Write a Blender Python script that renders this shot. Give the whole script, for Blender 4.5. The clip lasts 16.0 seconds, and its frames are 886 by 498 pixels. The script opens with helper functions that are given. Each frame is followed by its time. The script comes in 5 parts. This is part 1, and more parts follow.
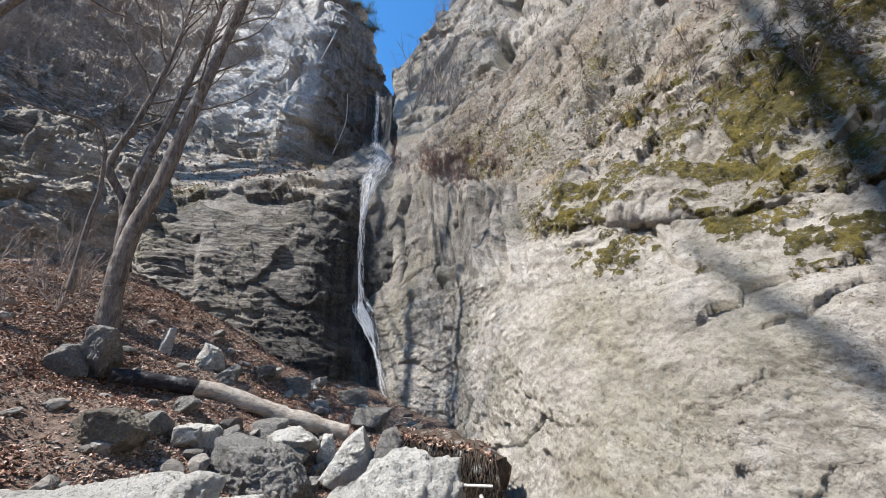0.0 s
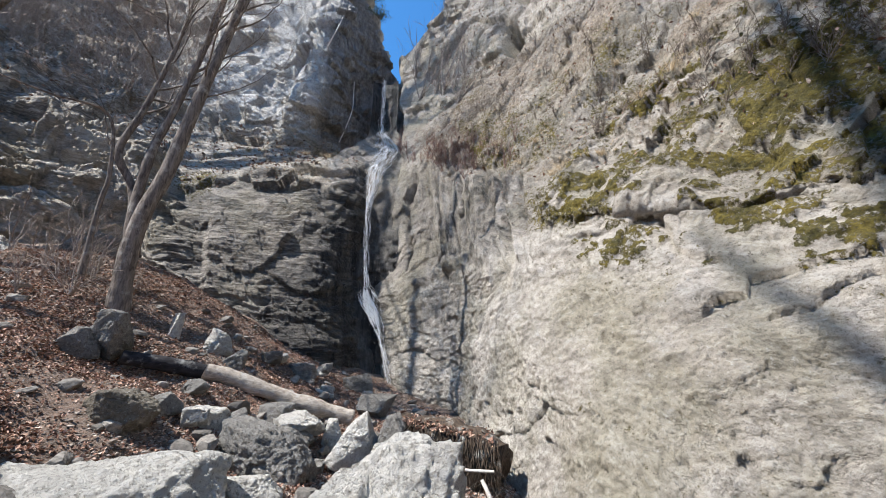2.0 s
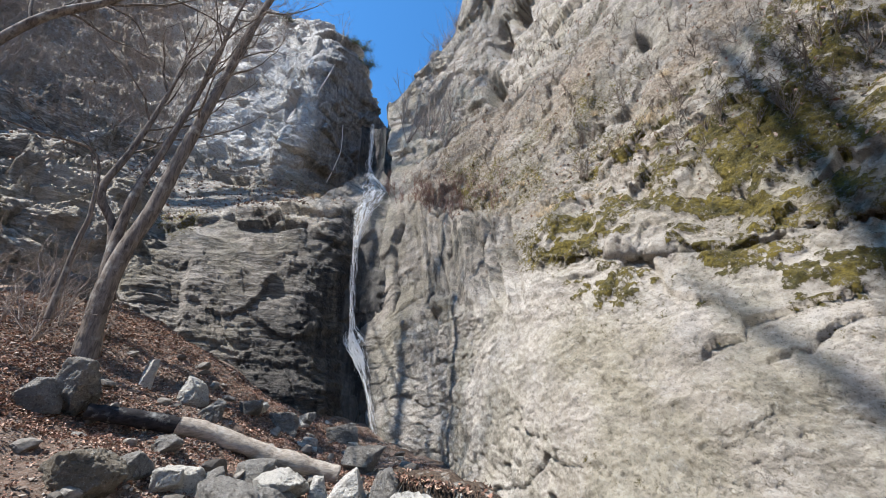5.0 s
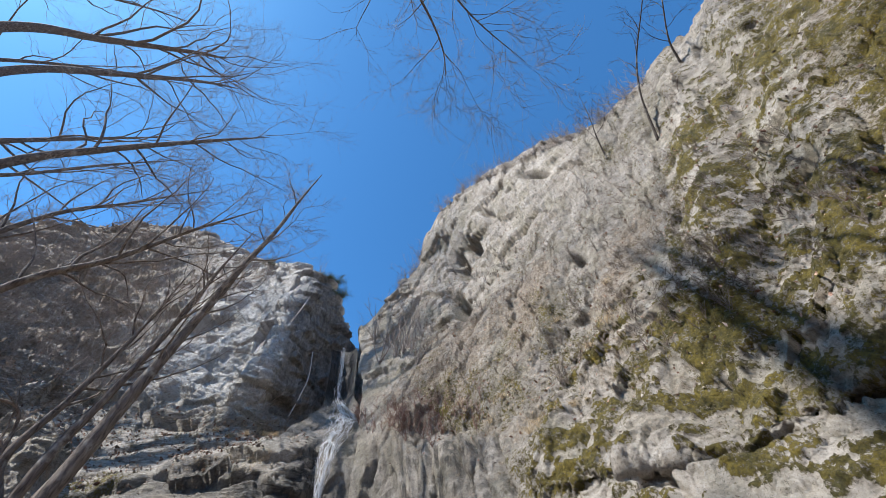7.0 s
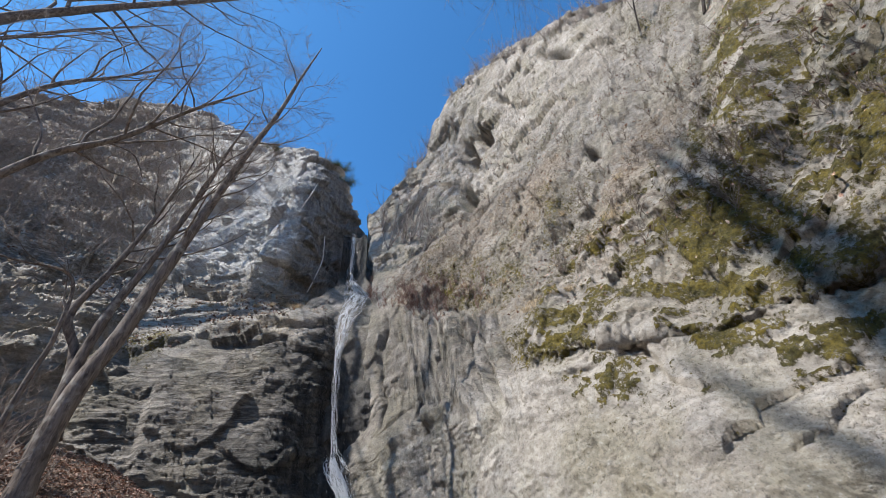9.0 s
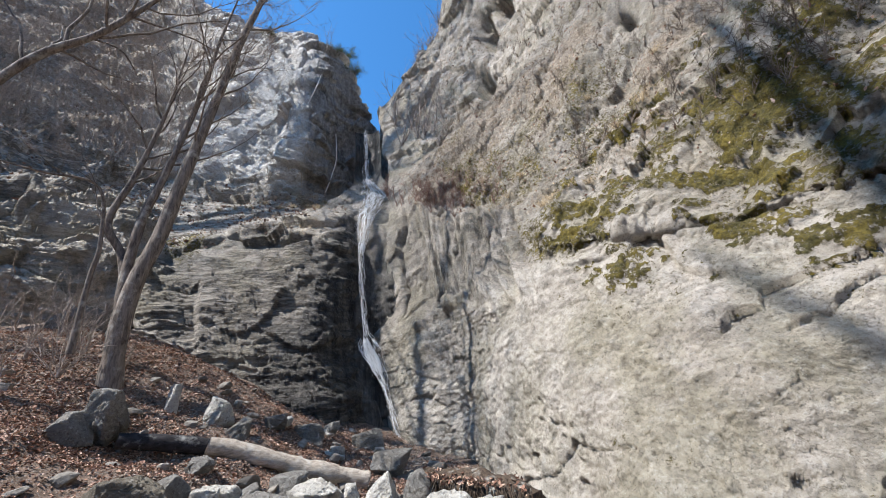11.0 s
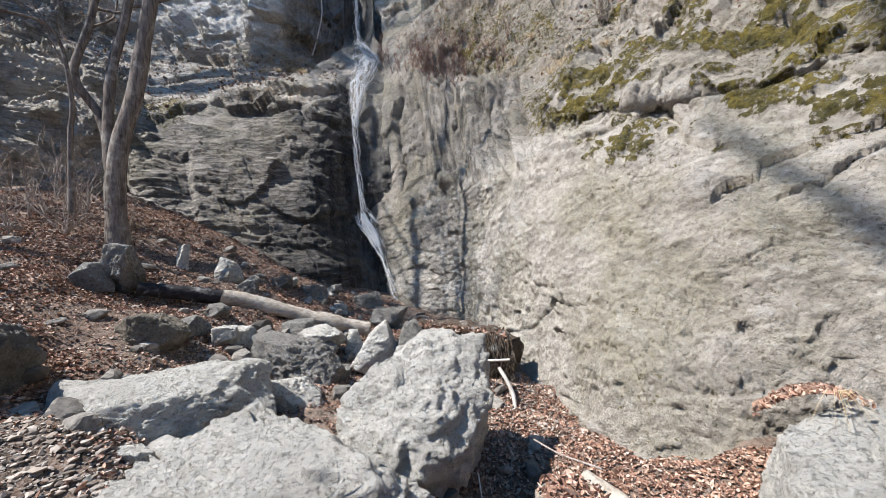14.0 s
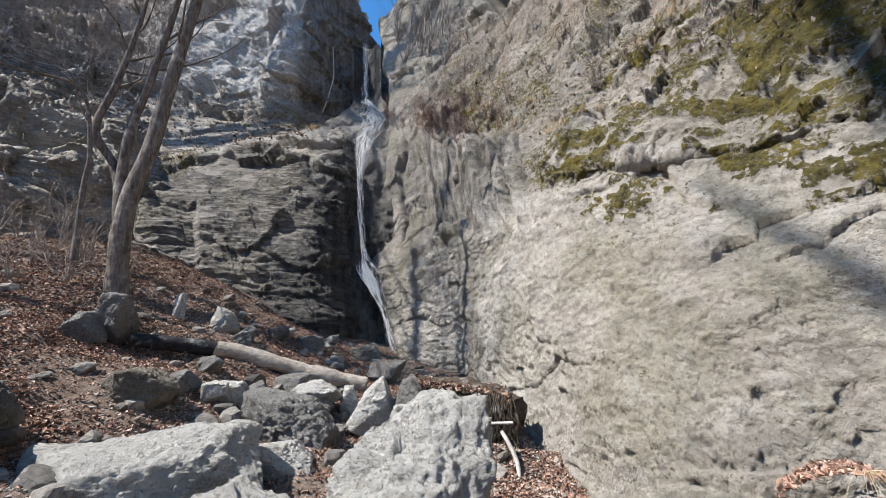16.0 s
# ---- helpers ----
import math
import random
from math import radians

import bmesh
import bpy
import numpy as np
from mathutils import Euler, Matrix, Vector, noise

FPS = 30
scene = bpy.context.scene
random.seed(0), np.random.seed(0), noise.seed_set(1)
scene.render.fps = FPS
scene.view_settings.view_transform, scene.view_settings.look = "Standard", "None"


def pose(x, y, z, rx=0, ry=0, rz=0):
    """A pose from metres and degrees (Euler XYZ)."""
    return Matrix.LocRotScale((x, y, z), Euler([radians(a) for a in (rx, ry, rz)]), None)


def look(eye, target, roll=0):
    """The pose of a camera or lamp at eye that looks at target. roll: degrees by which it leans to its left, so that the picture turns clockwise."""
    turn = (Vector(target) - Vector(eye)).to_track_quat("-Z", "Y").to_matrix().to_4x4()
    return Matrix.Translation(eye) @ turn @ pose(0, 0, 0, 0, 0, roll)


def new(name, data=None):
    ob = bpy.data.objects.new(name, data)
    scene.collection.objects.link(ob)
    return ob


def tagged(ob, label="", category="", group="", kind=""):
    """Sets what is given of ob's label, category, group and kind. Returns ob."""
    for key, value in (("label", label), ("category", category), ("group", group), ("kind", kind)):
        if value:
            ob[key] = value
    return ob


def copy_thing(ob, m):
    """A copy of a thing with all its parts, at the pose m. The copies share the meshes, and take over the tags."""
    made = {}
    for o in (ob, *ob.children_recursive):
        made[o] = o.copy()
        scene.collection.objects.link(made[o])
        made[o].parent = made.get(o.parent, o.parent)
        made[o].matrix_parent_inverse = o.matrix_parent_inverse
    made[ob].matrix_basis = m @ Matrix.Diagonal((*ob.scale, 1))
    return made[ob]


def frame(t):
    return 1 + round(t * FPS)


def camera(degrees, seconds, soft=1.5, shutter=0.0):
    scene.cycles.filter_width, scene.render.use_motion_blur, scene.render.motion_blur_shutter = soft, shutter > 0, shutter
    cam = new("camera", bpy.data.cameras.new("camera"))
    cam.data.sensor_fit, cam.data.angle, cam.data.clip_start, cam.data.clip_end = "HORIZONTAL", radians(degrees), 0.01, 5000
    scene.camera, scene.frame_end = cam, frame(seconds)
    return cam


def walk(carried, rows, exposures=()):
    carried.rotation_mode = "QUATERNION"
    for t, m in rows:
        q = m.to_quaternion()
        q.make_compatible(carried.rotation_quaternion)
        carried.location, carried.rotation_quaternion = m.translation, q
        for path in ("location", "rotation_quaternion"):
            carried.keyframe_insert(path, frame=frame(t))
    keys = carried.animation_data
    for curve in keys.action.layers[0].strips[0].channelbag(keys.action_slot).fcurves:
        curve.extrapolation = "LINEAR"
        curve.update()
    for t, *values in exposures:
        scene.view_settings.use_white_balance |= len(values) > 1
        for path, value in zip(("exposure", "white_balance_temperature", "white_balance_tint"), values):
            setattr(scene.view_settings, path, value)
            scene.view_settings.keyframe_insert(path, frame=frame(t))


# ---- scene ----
# ---------------------------------------------------------------- camera
cam = camera(101.4, 16.0, soft=0.7)
PATH = [
    # seconds, x, y, z, yaw to the left, pitch up, roll
    (0, 0.130, -0.017, 1.633, 3.52, 15.28, 1.27),
    (0.5, 0.146, -0.015, 1.611, 3.69, 15.44, 1.21),
    (1, 0.140, -0.018, 1.615, 3.63, 15.20, 1.36),
    (1.5, 0.147, -0.013, 1.611, 4.77, 14.33, 1.57),
    (2, 0.145, -0.008, 1.609, 4.45, 13.77, 2.09),
    (2.5, 0.140, -0.007, 1.607, 3.98, 13.71, 1.90),
    (3, 0.148, -0.006, 1.610, 4.05, 13.71, 1.76),
    (3.2, 0.142, -0.006, 1.607, 3.88, 13.96, 1.86),
    (4.3, 0.080, -0.003, 1.612, 3.60, 14.40, 1.90),
    (4.9, 0.005, 0.003, 1.640, 2.20, 18.60, 1.50),
    (5.3, -0.054, 0.012, 1.665, 0.20, 26.67, 0.43),
    (5.5, -0.068, 0.019, 1.669, -0.79, 33.53, -1.29),
    (6, -0.041, 0.050, 1.698, -3.82, 44.19, -5.57),
    (6.5, -0.036, 0.053, 1.719, -6.29, 51.28, -9.17),
    (7, -0.055, 0.048, 1.712, -6.31, 52.69, -8.98),
    (7.5, -0.049, 0.050, 1.718, -6.13, 52.20, -8.71),
    (8, -0.068, 0.044, 1.712, -5.37, 52.04, -7.84),
    (8.5, -0.100, 0.030, 1.685, -3.38, 47.89, -7.14),
    (9, -0.123, -0.002, 1.625, -2.26, 35.89, -4.33),
    (9.5, -0.104, -0.009, 1.661, -0.01, 26.74, -4.33),
    (10, -0.101, -0.028, 1.663, 1.89, 23.20, -4.16),
    (10.2, -0.094, -0.025, 1.659, 1.95, 22.00, -4.10),
    (11.2, -0.075, -0.018, 1.650, 2.30, 19.60, -4.00),
    (12.5, -0.054, -0.009, 1.637, 2.46, 18.00, -3.85),
    (13, -0.058, 0.004, 1.600, 3.91, 13.43, -3.38),
    (13.5, -0.051, 0.019, 1.517, 3.99, 7.26, -2.40),
    (14, -0.056, 0.029, 1.451, 2.90, 1.75, -2.22),
    (14.5, -0.067, 0.036, 1.409, 1.75, -4.99, -1.68),
    (15, -0.066, 0.037, 1.417, 1.92, -4.24, -1.66),
    (15.5, -0.066, 0.036, 1.453, 1.19, 1.23, -1.43),
    (16, -0.068, 0.033, 1.524, 2.68, 9.24, -1.45),
]
walk(cam, [(t, pose(x, y, z, 0, 0, yaw) @ pose(0, 0, 0, 90 + pitch) @ pose(0, 0, 0, 0, 0, roll)) for t, x, y, z, yaw, pitch, roll in PATH],
     exposures=[(0.0, 1.10, 6220, 12), (5.4, 1.10, 6220, 12), (6.4, 0.90, 6220, 12), (8.8, 0.80, 6220, 12), (9.8, 1.0, 6220, 12), (12.4, 1.10, 6220, 12), (14.7, 1.02, 6220, 12), (15.5, 0.95, 6220, 12), (16.0, 0.95, 6220, 12)])

# ---------------------------------------------------------------- light
SUN_BEARING, SUN_HEIGHT = -114.0, 55.5      # degrees clockwise from +y, degrees above the horizon
world = bpy.data.worlds.new("world")
scene.world = world
world.use_nodes = True
sky = world.node_tree.nodes.new("ShaderNodeTexSky")
sky.sky_type, sky.sun_disc = "NISHITA", False
sky.sun_elevation, sky.sun_rotation = radians(SUN_HEIGHT), radians(SUN_BEARING)
sky.altitude, sky.air_density, sky.dust_density, sky.ozone_density = 1200, 1.0, 1.2, 4.0
back = world.node_tree.nodes["Background"]
back.inputs["Strength"].default_value = 0.115
tint = world.node_tree.nodes.new("ShaderNodeMix")
tint.data_type, tint.blend_type = "RGBA", "MULTIPLY"
tint.inputs[0].default_value = 1.0
tint.inputs[7].default_value = (0.47, 0.97, 1.17, 1)
world.node_tree.links.new(sky.outputs[0], tint.inputs[6])
world.node_tree.links.new(tint.outputs[2], back.inputs[0])
sun = new("sun", bpy.data.lights.new("sun", "SUN"))
sun.data.energy, sun.data.angle, sun.data.color = 5.0, radians(0.53), (1.0, 0.95, 0.87)
b, h = radians(SUN_BEARING), radians(SUN_HEIGHT)
sun.matrix_world = look((math.sin(b) * math.cos(h) * 60, math.cos(b) * math.cos(h) * 60, math.sin(h) * 60), (0, 0, 0))


# ---------------------------------------------------------------- shaping helpers
def lattice(i, seed):
    """A random number from 0 to 1 at each whole-numbered place."""
    h = (i[..., 0] * 374761393 + i[..., 1] * 668265263 + i[..., 2] * 2147483647 + seed * 974711) & 0xFFFFFFFF
    h = ((h ^ (h >> 13)) * 1274126177) & 0xFFFFFFFF
    h = ((h ^ (h >> 16)) * 2246822519) & 0xFFFFFFFF
    return ((h ^ (h >> 15)) & 0xFFFFFF) / float(0xFFFFFF)


def vnoise(p, seed=0):
    """Smooth noise from -1 to 1 at rows of places."""
    i = np.floor(p).astype(np.int64)
    f = p - i
    u = f * f * f * (f * (f * 6 - 15) + 10)
    total = 0
    for dx in (0, 1):
        for dy in (0, 1):
            for dz in (0, 1):
                w = (u[..., 0] if dx else 1 - u[..., 0]) * (u[..., 1] if dy else 1 - u[..., 1]) * (u[..., 2] if dz else 1 - u[..., 2])
                total = total + w * lattice(i + np.array((dx, dy, dz)), seed)
    return total * 2 - 1


def fbm(p, octaves=4, seed=0, gain=0.5):
    total, size = 0, 1.0
    for k in range(octaves):
        total = total + size * vnoise(p * 2 ** k + 17.3 * k, seed + k)
        size *= gain
    return total


def ridged(p, octaves=4, seed=0, gain=0.5):
    total, size = 0, 1.0
    for k in range(octaves):
        total = total + size * (1 - 2 * np.abs(vnoise(p * 2 ** k + 9.1 * k, seed + k)))
        size *= gain
    return total


def facets(p, seed=0, groove=0.12):
    """Tilted flat faces of scattered blocks, from about -0.5 to 0.5, and 1 in the joints between them."""
    i = np.floor(p).astype(np.int64)
    d1, d2 = np.full(len(p), 9.0), np.full(len(p), 9.0)
    best, tag = np.zeros_like(p), np.zeros_like(i)
    for dx in (-1, 0, 1):
        for dy in (-1, 0, 1):
            for dz in (-1, 0, 1):
                c = i + np.array((dx, dy, dz))
                q = p - c - np.stack([lattice(c, seed + k) for k in (1, 2, 3)], -1)
                d = np.linalg.norm(q, axis=-1)
                near = d < d1
                d2 = np.where(near, d1, np.minimum(d2, d))
                best = np.where(near[:, None], q, best)
                tag = np.where(near[:, None], c, tag)
                d1 = np.minimum(d1, d)
    tilt = np.stack([lattice(tag, seed + k) for k in (5, 6, 7)], -1) * 2 - 1
    return (best * tilt).sum(-1) * 0.9 + (lattice(tag, seed + 8) - 0.5) * 0.8, 1 - step(0.0, groove, d2 - d1)


def slabs(p, lie, thick, long, seed=0):
    """Offsets from -0.5 to 0.5 of broken beds of rock, each bed thick metres deep and broken every long metres or so."""
    k = np.floor(p @ lie / thick)
    bed = np.stack([k, 0 * k, 0 * k], -1).astype(np.int64)
    shift = lattice(bed, seed) * 7
    x = np.floor((p[:, 0] * 0.8 + p[:, 1] * 0.6) / long * (0.6 + 0.8 * lattice(bed, seed + 1)) + shift)
    y = np.floor((p[:, 1] * 0.8 - p[:, 0] * 0.6) / (2 * long) + shift)
    return lattice(np.stack([k, x, y], -1).astype(np.int64), seed + 2) - 0.5


def spline(points, n):
    """n places along a smooth curve through rows of points."""
    points = np.asarray(points, float)
    t = np.linspace(0, len(points) - 1, n)
    k = np.clip(t.astype(int), 0, len(points) - 2)
    f = (t - k).reshape((-1,) + (1,) * (points.ndim - 1))
    q = np.concatenate([2 * points[:1] - points[1:2], points, 2 * points[-1:] - points[-2:-1]])
    a, b, c, d = q[k], q[k + 1], q[k + 2], q[k + 3]
    return b + 0.5 * f * (c - a + f * (2 * a - 5 * b + 4 * c - d + f * (3 * (b - c) + d - a)))


def step(a, b, x):
    u = np.clip((x - a) / (b - a), 0, 1)
    return u * u * (3 - 2 * u)


def build(name, verts, faces, mat, parent=None, smooth=True, label="", **marks):
    """A mesh object from arrays; marks are numbers at each vertex for the material."""
    me = bpy.data.meshes.new(name)
    verts, faces = np.asarray(verts, np.float32), np.asarray(faces, np.int32)
    k = faces.shape[1]
    me.vertices.add(len(verts))
    me.vertices.foreach_set("co", verts.ravel())
    me.loops.add(faces.size)
    me.loops.foreach_set("vertex_index", faces.ravel())
    me.polygons.add(len(faces))
    me.polygons.foreach_set("loop_start", np.arange(0, faces.size, k, dtype=np.int32))
    me.polygons.foreach_set("use_smooth", np.full(len(faces), smooth))
    for key, values in marks.items():
        me.attributes.new(key, "FLOAT", "POINT").data.foreach_set("value", np.asarray(values, np.float32))
    me.update(calc_edges=True)
    me.materials.append(mat)
    ob = new(name, me)
    if parent:
        ob.parent = parent
    if label:
        ob["label"] = label
    return ob


def grid_faces(rows, cols):
    a = (np.arange(rows - 1)[:, None] * cols + np.arange(cols - 1)).ravel()
    return np.stack([a, a + 1, a + cols + 1, a + cols], 1)


def grid_normals(g):
    du, dv = np.gradient(g, axis=1), np.gradient(g, axis=0)
    n = np.cross(du, dv)
    return n / (np.linalg.norm(n, axis=-1, keepdims=True) + 1e-9)


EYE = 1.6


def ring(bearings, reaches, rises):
    """Points set to fit the camera's view from its standing place: bearing in degrees, metres away, degrees above eye
    level.
    """
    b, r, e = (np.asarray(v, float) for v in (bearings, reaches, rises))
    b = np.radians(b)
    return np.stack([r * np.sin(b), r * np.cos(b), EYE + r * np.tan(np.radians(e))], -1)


# ---------------------------------------------------------------- materials
class Nodes:
    def __init__(self, name):
        self.mat = bpy.data.materials.new(name)
        self.mat.use_nodes = True
        self.t = self.mat.node_tree
        self.out = self.t.nodes["Material Output"]
        self.bsdf = self.t.nodes["Principled BSDF"]
        self.place = self.add("ShaderNodeNewGeometry").outputs["Position"]

    def add(self, kind, **inputs):
        n = self.t.nodes.new(kind)
        for key, v in inputs.items():
            self.put(n.inputs[key.replace("_", " ")], v)
        return n

    def put(self, socket, v):
        if isinstance(v, bpy.types.NodeSocket):
            self.t.links.new(v, socket)
        else:
            socket.default_value = v

    def noise(self, scale, detail=6, rough=0.6, vector=None, warp=0.0):
        n = self.add("ShaderNodeTexNoise", Scale=scale, Detail=detail, Roughness=rough, Distortion=warp)
        self.put(n.inputs["Vector"], vector or self.place)
        return n.outputs["Fac"]

    def stretched(self, x, y, z):
        n = self.add("ShaderNodeMapping")
        self.put(n.inputs["Vector"], self.place)
        n.inputs["Scale"].default_value = (x, y, z)
        return n.outputs[0]

    def ramp(self, fac, *stops):
        n = self.add("ShaderNodeValToRGB")
        e = n.color_ramp.elements
        while len(e) < len(stops):
            e.new(0.5)
        for el, (pos, col) in zip(e, stops):
            el.position = pos
            el.color = (*col, 1) if isinstance(col, tuple) else (col, col, col, 1)
        self.put(n.inputs[0], fac)
        return n.outputs[0]

    def mix(self, fac, a, b, how="MIX"):
        n = self.t.nodes.new("ShaderNodeMix")
        n.data_type, n.blend_type = "RGBA", how
        for socket, v in zip((n.inputs[0], n.inputs[6], n.inputs[7]), (fac, a, b)):
            self.put(socket, (*v, 1) if isinstance(v, tuple) and len(v) == 3 else v)
        return n.outputs[2]

    def math(self, how, a, b=0.5, c=0.0):
        n = self.t.nodes.new("ShaderNodeMath")
        n.operation = how
        for socket, v in zip(n.inputs, (a, b, c)):
            self.put(socket, v)
        return n.outputs[0]

    def mark(self, name):
        n = self.t.nodes.new("ShaderNodeAttribute")
        n.attribute_name = name
        return n.outputs["Fac"]

    def bump(self, height, strength=0.5, distance=0.02):
        n = self.add("ShaderNodeBump", Strength=strength, Distance=distance, Height=height)
        self.put(self.bsdf.inputs["Normal"], n.outputs[0])

    def finish(self, colour, rough=0.85, spec=0.3):
        self.put(self.bsdf.inputs["Base Color"], (*colour, 1) if isinstance(colour, tuple) else colour)
        self.put(self.bsdf.inputs["Roughness"], rough)
        self.bsdf.inputs["Specular IOR Level"].default_value = spec
        return self.mat


def rock_material(name, pale, mid, dark, marked=True, bump=0.95, cracked=1.0, chipped=0.5, spots=0.6):
    m = Nodes(name)
    big = m.noise(0.7, 6, 0.6, warp=0.1)
    blotch = m.noise(3.4, 9, 0.72)
    fine = m.noise(15.0, 9, 0.75)
    grit = m.noise(48.0, 6, 0.75)
    col = m.mix(m.ramp(big, (0.38, 0.0), (0.62, 1.0)), mid, pale)
    if marked:
        film = m.noise(0.9, 7, 0.65, m.stretched(1.0, 1.0, 0.6), 0.1)
        col = m.mix(m.math("MULTIPLY", m.ramp(film, (0.46, 0.0), (0.60, 1.0)), 0.48), col, (0.29, 0.26, 0.165))
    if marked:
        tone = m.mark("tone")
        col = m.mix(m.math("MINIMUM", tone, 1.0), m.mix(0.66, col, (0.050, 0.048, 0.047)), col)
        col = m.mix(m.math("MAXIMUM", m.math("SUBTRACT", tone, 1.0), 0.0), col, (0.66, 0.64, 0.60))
    col = m.mix(m.math("MULTIPLY", m.ramp(blotch, (0.34, 1.0), (0.46, 0.0)), 0.40), col, dark)
    col = m.mix(m.math("MULTIPLY", m.ramp(blotch, (0.54, 0.0), (0.64, 1.0)), 0.35), col, m.mix(0.5, col, (0.66, 0.65, 0.61)))
    col = m.mix(m.math("MULTIPLY", m.ramp(fine, (0.35, 1.0), (0.42, 0.0)), spots), col, dark)
    col = m.mix(m.math("MULTIPLY", m.ramp(fine, (0.58, 0.0), (0.64, 1.0)), 0.5), col, m.mix(0.6, col, (0.70, 0.69, 0.65)))
    col = m.mix(m.math("MULTIPLY", m.ramp(grit, (0.38, 1.0), (0.43, 0.0)), 0.5), col, dark)
    col = m.mix(m.math("MULTIPLY", m.ramp(grit, (0.58, 0.0), (0.63, 1.0)), 0.4), col, m.mix(0.6, col, (0.72, 0.71, 0.67)))
    lines = []
    for scale, stretch, seed in ((1.3, 2.6, 0.0), (3.1, 2.0, 3.7)):
        v = m.t.nodes.new("ShaderNodeTexVoronoi")
        v.feature = "DISTANCE_TO_EDGE"
        v.inputs["Scale"].default_value = scale
        bent = m.t.nodes.new("ShaderNodeVectorMath")
        bent.operation = "MULTIPLY_ADD"
        wob = m.add("ShaderNodeTexNoise", Scale=scale * 1.5, Detail=5.0, Roughness=0.65)
        m.put(wob.inputs["Vector"], m.place)
        m.put(bent.inputs[0], wob.outputs["Color"])
        bent.inputs[1].default_value = (0.8 / scale, 0.8 / scale, 0.8 / scale)
        m.put(bent.inputs[2], m.stretched(1.0, 1.0, stretch))
        m.put(v.inputs["Vector"], bent.outputs[0])
        lines.append(m.ramp(v.outputs["Distance"], (0.0, 1.0), (0.024, 0.0)))
    chips = []
    for scale, stretch in ((2.6, 1.9), (8.0, 1.6), (21.0, 1.3)):
        v = m.t.nodes.new("ShaderNodeTexVoronoi")
        v.inputs["Scale"].default_value = scale
        bent = m.t.nodes.new("ShaderNodeVectorMath")
        bent.operation = "MULTIPLY_ADD"
        wob = m.add("ShaderNodeTexNoise", Scale=scale * 1.1, Detail=4.0, Roughness=0.7)
        m.put(wob.inputs["Vector"], m.place)
        m.put(bent.inputs[0], wob.outputs["Color"])
        bent.inputs[1].default_value = (0.45 / scale, 0.45 / scale, 0.45 / scale)
        m.put(bent.inputs[2], m.stretched(1.0, 1.0, stretch))
        m.put(v.inputs["Vector"], bent.outputs[0])
        split = m.add("ShaderNodeSeparateColor", Color=v.outputs["Color"])
        chips.append(split.outputs[0])
        col = m.mix(chipped, col, m.mix(1.0, col, m.ramp(split.outputs[1], (0.0, 0.60), (0.30, 0.98), (1.0, 1.0)), "MULTIPLY"))
    chip = m.math("MULTIPLY_ADD", chips[0], 1.6, m.math("MULTIPLY_ADD", chips[1], 0.8, m.math("MULTIPLY", chips[2], 0.3)))
    crack = m.math("MULTIPLY", m.math("MAXIMUM", lines[0], m.math("MULTIPLY", lines[1], 0.6)), m.ramp(m.noise(2.3, 5, 0.6), (0.54, 0.0), (0.62, 1.0)))
    crack = m.math("MULTIPLY", crack, cracked)
    pit = m.math("MULTIPLY", m.ramp(m.noise(34.0, 5, 0.7), (0.36, 1.0), (0.45, 0.0)), 1.0 - cracked)
    col = m.mix(m.math("MULTIPLY", pit, 0.7), col, (0.10, 0.09, 0.072))
    col = m.mix(m.math("MULTIPLY", crack, 0.35), col, (0.035, 0.03, 0.025))
    rough, worn = 0.88, 0.0
    if marked:
        clump = m.noise(6.0, 9, 0.75)
        streak = m.noise(1.0, 7, 0.7, m.stretched(5.0, 5.0, 0.35))
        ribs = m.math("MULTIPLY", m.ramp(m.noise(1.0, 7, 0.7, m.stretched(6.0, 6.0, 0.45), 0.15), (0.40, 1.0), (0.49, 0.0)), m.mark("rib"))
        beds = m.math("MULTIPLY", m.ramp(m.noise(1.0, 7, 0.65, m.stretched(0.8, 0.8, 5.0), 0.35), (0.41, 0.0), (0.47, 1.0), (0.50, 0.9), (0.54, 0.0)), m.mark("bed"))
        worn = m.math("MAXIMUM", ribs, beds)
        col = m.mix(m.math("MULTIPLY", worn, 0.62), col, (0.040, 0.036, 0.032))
        # one mark for wet rock and for shade painted into the colour
        wet_shade = m.math("MULTIPLY", m.mark("wet_shade"), m.ramp(streak, (0.38, 1.0), (0.62, 0.5)))
        col = m.mix(wet_shade, col, (0.022, 0.021, 0.021))
        earth = m.math("ADD", m.mark("earth"), m.math("MULTIPLY_ADD", clump, 2.2, -1.35))
        col = m.mix(m.ramp(earth, (0.20, 0.0), (0.45, 1.0)), col, m.mix(m.ramp(fine, (0.35, 0.0), (0.65, 1.0)), (0.105, 0.082, 0.06), (0.40, 0.335, 0.26)))
        cover = m.math("ADD", m.math("MULTIPLY", m.noise(1.1, 3, 0.55), 1.5), m.math("MULTIPLY", clump, 2.0))
        cover = m.math("ADD", cover, m.math("MULTIPLY", m.noise(19.0, 7, 0.75), 3.4))
        moss = m.math("ADD", m.mark("moss"), m.math("ADD", cover, -4.08))
        green = m.mix(m.ramp(m.noise(24.0, 7, 0.75), (0.3, 0.0), (0.7, 1.0)), m.mix(m.ramp(blotch, (0.4, 0.0), (0.6, 1.0)), (0.016, 0.014, 0.006), (0.045, 0.036, 0.010)), m.mix(m.ramp(blotch, (0.40, 0.0), (0.60, 1.0)), (0.10, 0.088, 0.024), (0.26, 0.20, 0.035)))
        thatch = m.mix(m.ramp(grit, (0.4, 0.0), (0.6, 1.0)), (0.045, 0.036, 0.022), (0.17, 0.145, 0.085))
